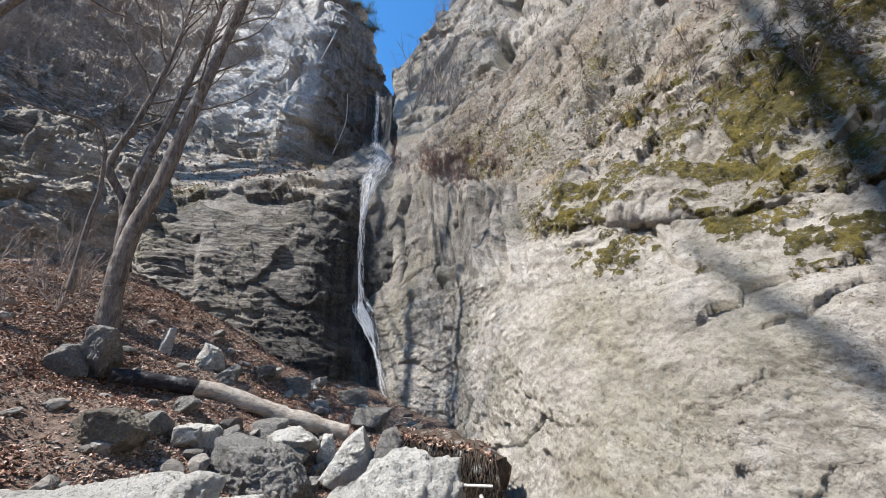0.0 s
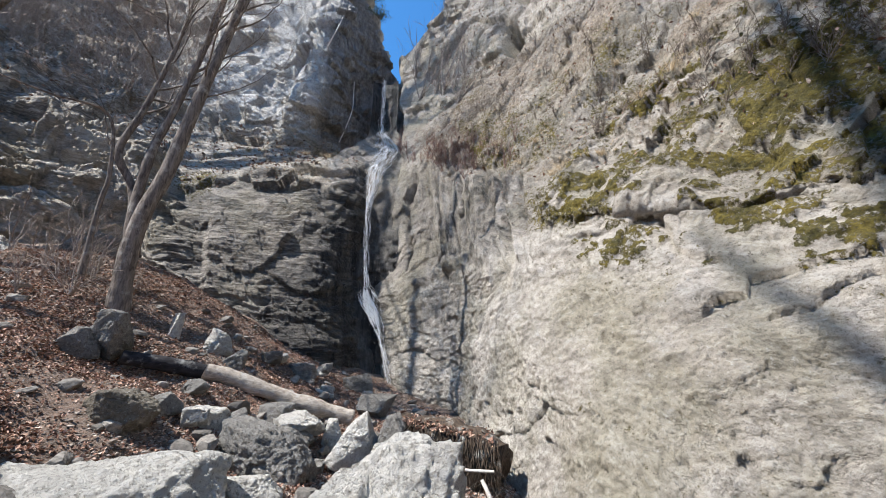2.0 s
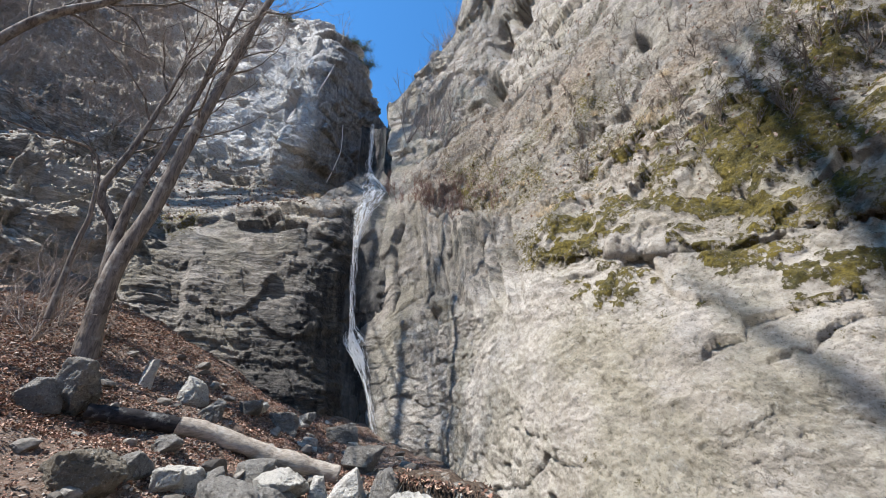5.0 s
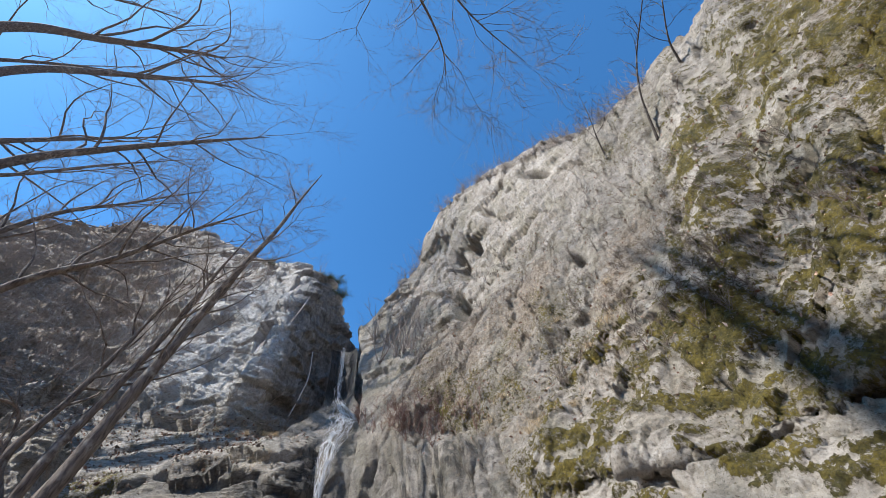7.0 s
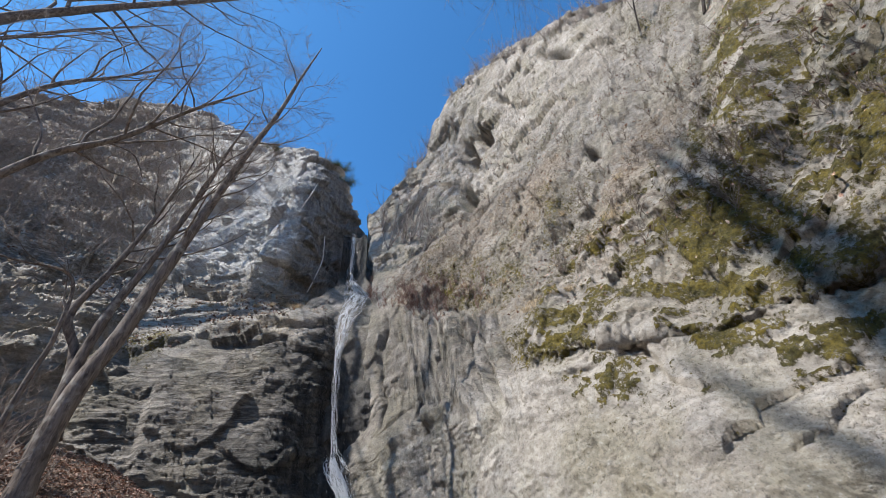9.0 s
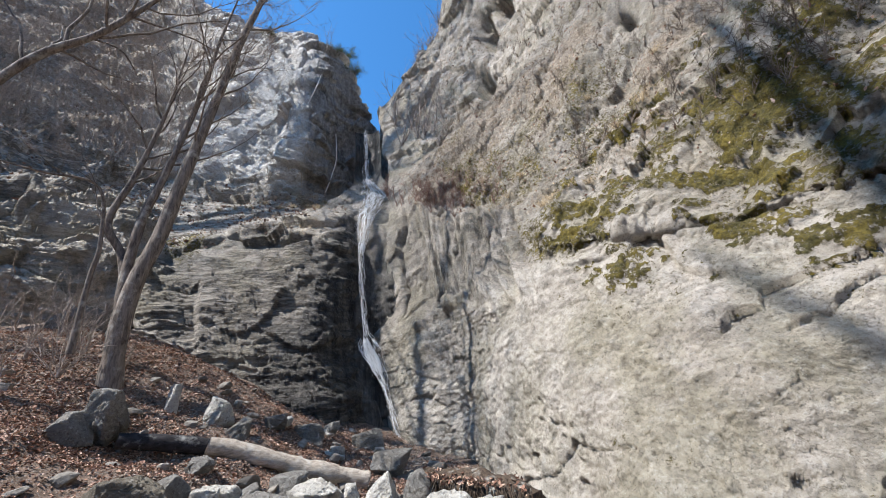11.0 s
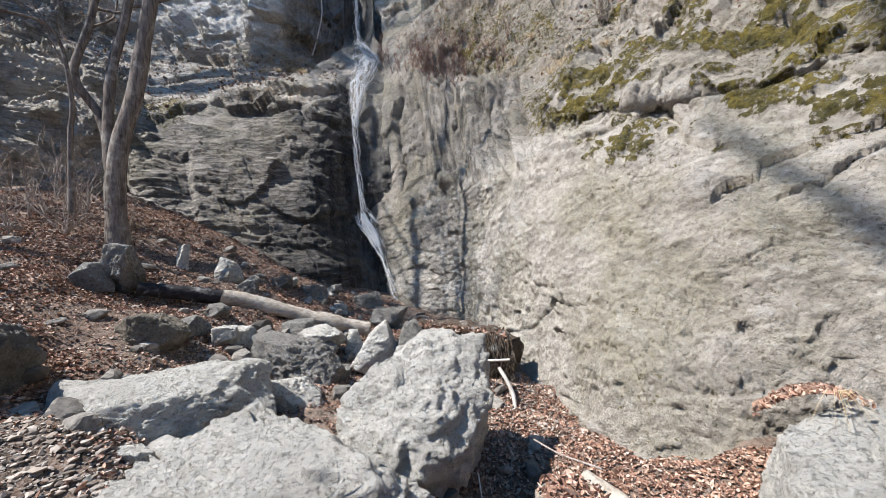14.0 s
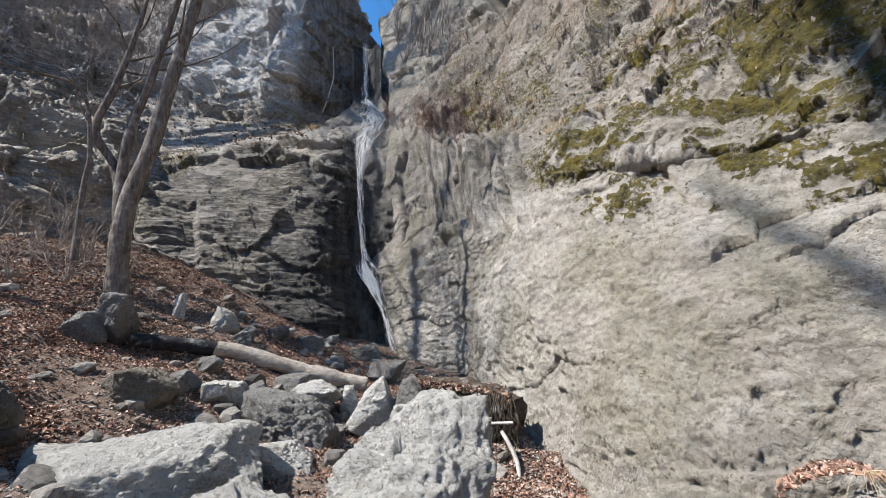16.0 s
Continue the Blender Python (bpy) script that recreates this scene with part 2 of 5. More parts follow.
        col = m.mix(m.math("MULTIPLY", m.ramp(moss, (-0.12, 0.0), (0.18, 1.0)), 0.88), col, thatch)
        col = m.mix(m.ramp(moss, (0.22, 0.0), (0.34, 1.0)), col, green)
        rough = m.mix(wet_shade, (0.9, 0.9, 0.9), (0.32, 0.32, 0.32))
    m.bump(m.math("ADD", m.math("ADD", m.math("MULTIPLY_ADD", m.math("ADD", m.math("ADD", crack, pit), worn), -0.5, m.math("MULTIPLY", blotch, 0.8)), m.math("MULTIPLY_ADD", chip, 0.28 * chipped, fine)), m.math("MULTIPLY", grit, 0.55)), bump, 0.06)
    return m.finish(col, rough)


rock_wall = rock_material("weathered_limestone", (0.53, 0.48, 0.412), (0.40, 0.355, 0.295), (0.07, 0.06, 0.047), cracked=0.6)
rock_dark = rock_wall
rock_loose = rock_material("boulder_stone", (0.66, 0.63, 0.57), (0.54, 0.515, 0.46), (0.15, 0.135, 0.11), marked=False, bump=1.0, cracked=0.4, chipped=0.35, spots=0.25)


def ground_material():
    m = Nodes("leaf_strewn_earth")
    big, fine, grit = m.noise(0.9, 6, 0.6), m.noise(12.0, 9, 0.75), m.noise(55.0, 6, 0.75)
    col = m.mix(m.ramp(big, (0.35, 0.0), (0.65, 1.0)), (0.17, 0.112, 0.082), (0.30, 0.225, 0.175))
    col = m.mix(m.ramp(fine, (0.38, 0.9), (0.58, 0.0)), col, (0.045, 0.034, 0.026))
    col = m.mix(m.math("MULTIPLY", m.ramp(grit, (0.52, 0.0), (0.66, 1.0)), 0.7), col, (0.36, 0.34, 0.31))
    m.bump(m.math("ADD", fine, m.math("MULTIPLY", grit, 0.6)), 0.9, 0.04)
    return m.finish(col, 0.95, 0.15)


earth = ground_material()

# ---------------------------------------------------------------- ground
def ground_height(x, y):
    """The stream bank: it climbs to the left and towards the cliffs and falls away behind."""
    x, y = np.asarray(x, float), np.asarray(y, float)
    left = np.logaddexp(0, (-x - 1.1) * 2.2) / 2.2
    left = 14 * np.tanh(left / 14)
    z = -0.14 + 0.42 * left + 0.045 * np.clip(y - 2, 0, 9)
    z += 0.6 * np.exp(-((x + 6.2) / 2.2) ** 2 - ((y - 6.6) / 1.6) ** 2)
    z += 0.08 * np.exp(-((x + 5.05) / 0.75) ** 2 - ((y - 5.15) / 0.75) ** 2)
    z -= 0.16 * np.exp(-((x + 3.7) / 0.8) ** 2 - ((y - 4.4) / 0.45) ** 2)
    z += 0.16 * np.exp(-((x + 2.15) / 0.5) ** 2 - ((y - 1.95) / 0.38) ** 2)
    z += 0.55 * np.exp(-((x - 3.0) / 1.2) ** 2 - ((y - 2.0) / 1.1) ** 2)
    z -= 0.15 * np.exp(-((x - 0.1) / 0.7) ** 2 - ((y - 2.6) / 0.7) ** 2) + 0.32 * np.exp(-((x - 0.22) / 0.3) ** 2 - ((y - 2.85) / 0.32) ** 2)
    z -= 0.10 * np.clip(-y - 1, 0, 40)
    z += 0.35 * np.clip(np.hypot(x, y + 10) - 60, 0, 300)
    p = np.stack([x, y, 0 * x], -1)
    return z + 0.10 * fbm(p * 0.9, 3, 5) + 0.045 * fbm(p * 3.6, 4, 9)


n = 620
line = 2.6 * np.sinh(np.linspace(-1, 1, n) * 6.7)
gx, gy = np.meshgrid(line, line + 3.5)
gz = ground_height(gx, gy)
tagged(build("ground", np.stack([gx, gy, gz], -1).reshape(-1, 3), grid_faces(n, n), earth),
       "stony stream bank of brown earth strewn with dry leaves", "ground", kind="structure")


# ---------------------------------------------------------------- cliffs
def loft(rows, high, wide):
    """A fine grid of points on the smooth sheet through rows of points, lowest row first."""
    across = np.stack([spline(r, wide) for r in rows])
    return spline(across, high)


def carve(g, seed, block=0.16, rough=0.10, layer=0.05, tilt=(0.25, 0.15, 1.0), coarse=0.35):
    """Break a smooth sheet into rock: bulges, tilted blocks, layers and grain. Returns places, normals and depths."""
    p = g.reshape(-1, 3)
    nrm = grid_normals(g).reshape(-1, 3)
    warp = np.stack([fbm(p * 0.7, 3, seed + k) for k in (50, 60, 70)], -1)
    q = p + 0.30 * warp
    lie = np.array(tilt) / np.linalg.norm(tilt)
    sheared = q + (q @ lie)[:, None] * lie * 0.7       # flatten the blocks along the bedding
    d = coarse * fbm(p * 0.33, 3, seed)
    for scale, size, joint, k in ((0.55, block, 0.06, 0), (1.5, rough * 0.9, 0.08, 20), (4.2, rough * 0.46, 0.10, 40), (11.0, rough * 0.22, 0.12, 60)):
        face, gap = facets(sheared * scale, seed + k, joint)
        d = d + size * face * 1.3 - 0.25 * size * gap
    d = d + layer * 0.9 * slabs(q, lie, 0.42, 1.6, seed + 81) + layer * 0.5 * slabs(q + 0.05 * warp, lie, 0.15, 0.7, seed + 84)
    bed = (q @ lie) * 2.6 + 0.5 * fbm(p * 0.8, 3, seed + 5)
    d = d + layer * ((bed - np.floor(bed)) ** 2 - 0.4) * step(-0.3, 0.4, fbm(p * 0.5, 2, seed + 6))
    d = d + rough * 0.30 * fbm(q * 5.0, 5, seed + 8, 0.65)
    return p, nrm, d


# right-hand cliff: rows from its foot to the skyline, fitted to the camera's view
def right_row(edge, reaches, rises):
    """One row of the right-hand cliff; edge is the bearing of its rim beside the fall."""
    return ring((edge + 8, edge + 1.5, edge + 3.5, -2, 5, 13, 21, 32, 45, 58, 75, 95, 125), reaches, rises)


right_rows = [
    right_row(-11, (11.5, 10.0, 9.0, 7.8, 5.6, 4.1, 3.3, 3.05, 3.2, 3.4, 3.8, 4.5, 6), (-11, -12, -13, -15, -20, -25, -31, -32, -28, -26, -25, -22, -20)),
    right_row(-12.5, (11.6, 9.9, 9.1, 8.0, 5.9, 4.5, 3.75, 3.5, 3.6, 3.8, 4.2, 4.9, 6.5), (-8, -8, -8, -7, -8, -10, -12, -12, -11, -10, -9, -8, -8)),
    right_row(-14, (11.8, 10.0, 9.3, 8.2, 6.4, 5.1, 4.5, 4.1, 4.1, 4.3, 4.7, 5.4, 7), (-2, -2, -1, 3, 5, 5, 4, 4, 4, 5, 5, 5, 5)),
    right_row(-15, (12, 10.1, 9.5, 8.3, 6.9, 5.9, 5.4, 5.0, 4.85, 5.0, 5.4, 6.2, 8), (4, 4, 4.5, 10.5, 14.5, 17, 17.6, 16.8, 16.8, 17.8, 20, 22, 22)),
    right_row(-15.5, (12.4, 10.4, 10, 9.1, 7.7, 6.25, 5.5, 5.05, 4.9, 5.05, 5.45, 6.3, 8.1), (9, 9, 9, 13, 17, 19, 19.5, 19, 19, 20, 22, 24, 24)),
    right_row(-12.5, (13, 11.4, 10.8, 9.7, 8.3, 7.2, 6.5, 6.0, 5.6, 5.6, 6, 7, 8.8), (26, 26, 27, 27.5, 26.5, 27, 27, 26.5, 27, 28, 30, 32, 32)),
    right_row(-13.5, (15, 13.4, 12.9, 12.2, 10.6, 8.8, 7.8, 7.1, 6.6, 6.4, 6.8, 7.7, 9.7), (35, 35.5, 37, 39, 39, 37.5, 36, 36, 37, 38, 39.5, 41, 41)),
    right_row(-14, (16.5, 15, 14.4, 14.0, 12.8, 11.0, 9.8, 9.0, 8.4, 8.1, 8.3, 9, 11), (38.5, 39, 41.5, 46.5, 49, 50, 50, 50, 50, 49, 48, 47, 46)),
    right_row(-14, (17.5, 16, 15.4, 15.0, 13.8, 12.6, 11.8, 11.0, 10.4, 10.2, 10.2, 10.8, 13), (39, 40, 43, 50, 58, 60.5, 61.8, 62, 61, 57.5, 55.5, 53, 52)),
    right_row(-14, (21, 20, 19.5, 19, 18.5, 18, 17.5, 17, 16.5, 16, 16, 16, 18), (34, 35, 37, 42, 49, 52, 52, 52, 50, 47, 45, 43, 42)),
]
H, W = 620, 820
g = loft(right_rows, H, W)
p, nrm, d = carve(g, 3, block=0.20, rough=0.12, layer=0.06, tilt=(-0.45, 0.1, 1.0), coarse=0.25)
v = np.repeat(np.linspace(0, 9, H), W)          # 0 at the foot, 3 at the shelf and crack, 5 above the fluted wall, 8 at the skyline
u = np.degrees(np.arctan2(p[:, 0], p[:, 1]))
rise = np.degrees(np.arctan2(p[:, 2] - EYE, np.hypot(p[:, 0], p[:, 1])))
run = (rise + u) * 0.7                           # the slope's bedding climbs diagonally away from the fall
fall_off = (rise - u) * 0.7
slab = step(3.12, 2.85, v + 0.12 * fbm(p * 0.8, 2, 31))     # the smooth lower slab
crag_foot = np.interp(u, (-12, -7, 2, 13, 23, 34, 54, 70), (30, 32.6, 37.8, 44.7, 48.8, 52.3, 54, 54))
crag = step(-0.5, 1.8, rise - crag_foot + 2.5 * fbm(p * 0.4, 2, 49)) * step(60, 38, u) * step(-16, -10, u)
slope = (1 - slab) * (1 - crag) * step(3.3, 3.8, v)
d = d * (0.35 + 0.65 * step(-12, -2, u)) * (1 - 0.78 * slab) * (1 - 0.60 * slope) * (1 - 0.62 * crag)
d += slope * (0.20 * fbm(np.stack([fall_off * 0.17, run * 0.045, 0 * u], -1), 4, 141) + 0.13 * facets(np.stack([fall_off * 0.30, run * 0.10, 0 * u + p[:, 2] * 0.1], -1) + 0.3 * fbm(p * 0.8, 3, 142)[:, None], 143)[0])
d += crag * (0.27 * facets(p * 0.42 + 0.3 * fbm(p * 0.5, 3, 144)[:, None], 145)[0] + 0.10 * facets(p * (1.1, 1.1, 0.7), 146)[0] - 0.1)
for b, e, wide, tall, deep in ((8.3, 50.2, 2.0, 2.0, 1.3), (12.5, 52.6, 2.0, 1.3, 1.0), (7.2, 43.8, 1.7, 1.8, 1.3), (19.5, 57.0, 1.8, 0.7, 0.7), (36.0, 58.9, 3.0, 0.6, 0.8), (33.8, 44.7, 1.2, 0.8, 0.5)):
    d -= deep * np.exp(-(((u - b) / wide) ** 2 + ((rise - e + 0.3 * (u - b)) / tall) ** 2) ** 1.5)   # hollows in the crag
d += 0.05 * slab * fbm(p * (0.9, 0.9, 1.6), 3, 33) + 0.012 * slab * fbm(p * 9, 4, 34, 0.6)
crack = np.abs(vnoise(p * (0.7, 0.7, 1.5) + 0.25 * fbm(p * 2.5, 3, 36)[:, None], 35))
d -= 0.05 * slab * np.exp(-(crack / 0.018) ** 2) * step(0.1, 0.5, fbm(p * 0.6, 2, 39))
pits = facets(p * (5.0, 5.0, 8.0), 37)[0] * step(0.05, 0.45, fbm(p * 1.1, 3, 38))
scales = slabs(p + 0.25 * fbm(p * 1.5, 3, 137)[:, None], np.array((-0.35, -0.2, 0.9)), 0.16, 0.5, 138) * step(-0.1, 0.5, fbm(p * 0.7, 3, 139))
flakes = slabs(p + 0.18 * fbm(p * 2.5, 3, 150)[:, None], np.array((-0.30, -0.2, 0.93)), 0.065, 0.28, 151) * step(-0.05, 0.4, fbm(p * 0.9, 3, 152))
d += 0.030 * slab * pits + 0.032 * slab * scales + 0.026 * slab * flakes
# the long thin crack under the mossy overhang, and two shorter ones
near_seam = step(2.7, 2.9, v) * step(3.9, 3.6, v) * step(6, 9, u)
d = d * (1 - near_seam) + np.clip(d, -0.08, 0.10) * near_seam
stain_shade = 0 * u
wave = 0.8 * fbm(p * 1.3, 4, 41)
for bearings, rises, deep, proud in (((14, 16, 20, 24, 26), (15.0, 15.6, 15.9, 17.1, 17.6), 0.07, 0.04), ((19, 21, 27, 33, 39, 42, 46, 50, 62, 80, 95), (19.4, 18.9, 17.3, 17.0, 16.4, 17.1, 17.7, 17.9, 19, 21, 22), 0.15, 0.09),
                                     ((38, 41, 43, 44, 45.6, 48, 52), (4.1, 4.5, 4.9, 6.8, 7.7, 8.4, 8.6), 0.06, 0.03)):
    off = rise - np.interp(u, bearings, rises) - wave
    within = step(bearings[0], bearings[0] + 2, u) * step(bearings[-1], bearings[-1] - 2, u)
    gape = within * (0.35 + 0.65 * step(-0.3, 0.3, fbm(p * 1.1, 2, 42)))
    d += gape * (proud * np.exp(-off / 1.6) * step(-0.02, 0.25, off) - deep * np.exp(-((off + 0.10) / 0.22) ** 2))
# flutes worn by water in the recessed wall beside the fall
flute = np.exp(-((u - 2) / 8.5) ** 4) * step(27.5, 24.5, rise) * step(10.5, 14, rise) + 0.22 * np.exp(-((u + 6) / 6) ** 2) * step(27, 22, rise) * step(-8, 0, rise)
flute = np.clip(flute, 0, 1)
d *= 1 - 0.85 * flute
comb = np.stack([u * 0.46 + (rise - 20) * 0.085, 0 * u, rise * 0.012], -1) + 0.08 * fbm(p * 1.6, 3, 46)[:, None]
rib = ridged(comb, 3, 44)
thin = np.abs(vnoise(comb * (2.2, 1, 1.6) + 0.10 * fbm(p * 2.5, 3, 47)[:, None], 45))
d += flute * (0.15 * (rib - 0.4) - 0.09 * np.exp(-(thin / 0.12) ** 2))
# grooves along tree-shadow lines, whose shade is painted in as dark streaks
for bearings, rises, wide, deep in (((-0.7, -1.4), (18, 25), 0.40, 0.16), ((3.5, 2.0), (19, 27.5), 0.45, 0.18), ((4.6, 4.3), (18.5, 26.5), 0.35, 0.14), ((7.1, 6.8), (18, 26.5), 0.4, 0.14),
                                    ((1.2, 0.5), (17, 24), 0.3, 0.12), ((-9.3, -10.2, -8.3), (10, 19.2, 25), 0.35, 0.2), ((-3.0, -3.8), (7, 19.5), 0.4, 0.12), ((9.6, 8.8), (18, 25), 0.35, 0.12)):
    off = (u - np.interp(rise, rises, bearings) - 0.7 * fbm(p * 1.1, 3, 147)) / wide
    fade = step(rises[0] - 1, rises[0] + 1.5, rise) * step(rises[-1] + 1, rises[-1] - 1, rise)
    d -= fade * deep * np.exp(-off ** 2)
    stain_shade += 0.5 * fade * np.exp(-(off / 1.2) ** 2)
stain_shade += flute * (0.35 * step(0.42, 0.22, rib) + 0.8 * np.exp(-(thin / 0.10) ** 2) * step(-0.3, 0.4, fbm(p * 0.9, 3, 48)))
# moss cushions
clump = 0.55 * fbm(p * 0.75, 3, 61) + 0.8 * fbm(p * (2.0, 2.0, 3.0), 4, 62, 0.65) + 0.6 * fbm(p * 6.0, 3, 65, 0.6)
damp = step(-12, 0, np.interp(rise, (0, 15.4, 23.5, 34, 43, 62), (18, 15, 17, 34, 57, 75)) * -1 + u) * step(62, 46, rise)
cover = step(-0.20, 0.12, clump - 0.04 + 0.10 * step(24, 34, u)) * damp * (1 - slab)
cover = np.maximum(cover, step(-0.12, 0.16, clump + 0.10 * step(24, 34, u) + 0.32 * np.exp(-((u - 29) / 6) ** 2 - ((rise - 12) / 3) ** 2) + 0.05 * (rise - 14)) * slab * step(7, 12, rise) * step(12, 20, u))
bare = step(0.0, 0.4, -clump + 0.3 * fbm(p * 1.3, 3, 63))
d += 0.035 * cover * (1 + 0.8 * fbm(p * 7, 3, 64)) * (rise > 5)
p = p + nrm * d[:, None] * (-1 if np.median((nrm * (p - np.array((0, 0, EYE)))).sum(-1)) > 0 else 1)
moss = np.maximum(0.98 * cover + 0.10 * damp, 0.30 * slab * step(2, 9, rise) * step(10, 18, u))
moss = np.maximum(moss, 0.66 * step(0, 4, run - 18) * slope * (1 - flute) * (0.72 + 0.95 * fbm(np.stack([fall_off * 0.16, run * 0.05, 0 * u], -1), 4, 149)))
scrub = step(-1, 3, run - 12) * step(50, 44, rise) * slope
earthy = scrub * (0.55 + 0.35 * fbm(np.stack([fall_off * 0.14, run * 0.04, 0 * u], -1), 3, 148)) * (1 - 0.35 * damp) + 0.15 * crag
earthy = earthy * (1 - 0.5 * flute) + 0.12 * flute * step(14, 20, rise)
# real wet beside the fall, plus the painted shadow streaks
wet_shade = np.clip(np.exp(-((u + 14) / 2.2) ** 2) * step(4.5, 3.0, v) * 0.8 + 0.06 * flute + 0.68 * np.clip(stain_shade, 0, 1), 0, 1)
tone = 0.46 + 0.54 * slab + 0.14 * slab * step(20, 8, u) + 0.12 * flute + 0.46 * crag + (0.05 + 0.34 * bare) * damp * (1 - slab) + 0.18 * slope * bare
tone = tone * (1 - 0.1 * flute)
cliff_right, rock_v, rock_u = p, v, u
right = tagged(build("cliff_east", p, grid_faces(H, W), rock_wall, moss=moss, earth=earthy, wet_shade=wet_shade, tone=tone, rib=flute),
               "tall pale limestone cliff with a smooth lower slab and mossy upper slope", "cliff", kind="structure")

# left-hand cliff: lower block, grassy terrace, tower, and the hillside beyond it, fitted to the camera's view
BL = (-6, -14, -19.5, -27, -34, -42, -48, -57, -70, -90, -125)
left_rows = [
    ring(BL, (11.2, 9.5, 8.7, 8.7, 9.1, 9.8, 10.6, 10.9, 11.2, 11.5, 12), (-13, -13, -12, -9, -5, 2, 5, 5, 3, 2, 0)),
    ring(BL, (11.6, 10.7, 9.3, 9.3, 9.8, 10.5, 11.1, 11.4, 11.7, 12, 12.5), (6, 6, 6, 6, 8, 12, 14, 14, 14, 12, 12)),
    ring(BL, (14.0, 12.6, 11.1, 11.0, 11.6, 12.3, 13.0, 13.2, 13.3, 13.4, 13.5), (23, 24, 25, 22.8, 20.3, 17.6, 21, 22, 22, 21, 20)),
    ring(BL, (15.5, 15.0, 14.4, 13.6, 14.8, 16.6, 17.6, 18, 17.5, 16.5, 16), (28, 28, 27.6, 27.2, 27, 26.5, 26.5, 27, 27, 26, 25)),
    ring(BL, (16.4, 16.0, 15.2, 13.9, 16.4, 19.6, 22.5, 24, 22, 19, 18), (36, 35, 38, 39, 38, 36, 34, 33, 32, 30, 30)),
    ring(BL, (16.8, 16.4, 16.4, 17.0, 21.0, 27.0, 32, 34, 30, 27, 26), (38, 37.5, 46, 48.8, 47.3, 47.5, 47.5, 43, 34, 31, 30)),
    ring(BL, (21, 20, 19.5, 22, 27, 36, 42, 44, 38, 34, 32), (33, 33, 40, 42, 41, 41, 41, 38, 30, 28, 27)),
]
H, W = 540, 760
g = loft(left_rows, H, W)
p, nrm, d = carve(g, 203, block=0.46, rough=0.09, layer=0.20, tilt=(0.25, -0.1, 1.0), coarse=0.45)
v = np.repeat(np.linspace(0, 6, H), W)
bearing = np.degrees(np.arctan2(p[:, 0], p[:, 1]))
d = d * (1 - 0.35 * step(2.9, 3.2, v) * step(-49, -44, bearing))
block = step(2.0, 1.8, v) * step(-45, -42, bearing)
warp = np.stack([fbm(p * 0.45, 3, 246 + k) for k in (0, 3, 6)], -1)
lie = np.array((0.22, -0.05, 0.97))
beds = 0.060 * slabs(p + 0.75 * warp, lie, 0.75, 2.8, 251) + 0.045 * slabs(p + 0.7 * warp, lie, 0.24, 1.2, 255) + 0.032 * slabs(p + 0.8 * warp, lie, 0.085, 1.3, 259)
d = d * (1 - 0.80 * block) + block * (beds + 0.12 * fbm(p * 0.7, 3, 247) + 0.022 * fbm(p * (4, 4, 11), 4, 248, 0.65))
d = d * (1 - 0.70 * step(1.75, 1.9, v) * step(3.1, 2.8, v) * step(-47, -43, bearing))
lip = v - 1.93 - 0.16 * fbm(p * 0.45, 3, 241)
d = d + 0.12 * fbm(p * 0.55, 3, 242) * np.exp(-((v - 2.0) / 0.35) ** 2)
near_block = step(-45, -41, bearing) * step(-15, -20, bearing)
d = d - 0.07 * np.exp(-(lip / 0.05) ** 2) * near_block + 0.05 * np.exp(-((lip - 0.13) / 0.06) ** 2) * near_block
d = d + 0.22 * step(-38, -36.8, bearing + 1.2 * fbm(p * 0.9, 2, 243)) * step(1.55, 1.4, v + 0.1 * fbm(p, 2, 244)) * step(-18, -24, bearing)
lean = np.degrees(np.arctan2(p[:, 2] - EYE, np.hypot(p[:, 0], p[:, 1])))
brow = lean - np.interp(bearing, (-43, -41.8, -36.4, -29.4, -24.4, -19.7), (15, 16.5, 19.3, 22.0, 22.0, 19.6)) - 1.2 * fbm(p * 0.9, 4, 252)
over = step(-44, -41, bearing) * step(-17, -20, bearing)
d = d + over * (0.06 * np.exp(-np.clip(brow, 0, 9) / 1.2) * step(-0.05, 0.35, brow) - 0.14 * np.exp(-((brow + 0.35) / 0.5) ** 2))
p = p + nrm * d[:, None] * (-1 if np.median((nrm * (p - np.array((0, 0, EYE)))).sum(-1)) > 0 else 1)
bearing = np.degrees(np.arctan2(p[:, 0], p[:, 1]))
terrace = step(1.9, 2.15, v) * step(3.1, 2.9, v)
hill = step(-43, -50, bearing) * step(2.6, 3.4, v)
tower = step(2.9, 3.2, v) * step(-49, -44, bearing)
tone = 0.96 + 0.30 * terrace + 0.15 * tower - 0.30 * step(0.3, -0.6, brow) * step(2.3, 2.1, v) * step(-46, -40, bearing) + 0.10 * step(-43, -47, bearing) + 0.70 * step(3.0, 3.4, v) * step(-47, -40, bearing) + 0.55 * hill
moss = 0.9 * np.exp(-((bearing + 40) / 4) ** 2 - ((v - 2.05) / 0.22) ** 2)
earthy = 0.34 * terrace + 0.62 * hill + 0.05
lean = np.degrees(np.arctan2(p[:, 2] - EYE, np.hypot(p[:, 0], p[:, 1])))
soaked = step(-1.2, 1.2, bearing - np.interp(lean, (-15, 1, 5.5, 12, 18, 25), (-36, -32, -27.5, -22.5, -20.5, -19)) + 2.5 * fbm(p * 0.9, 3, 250))
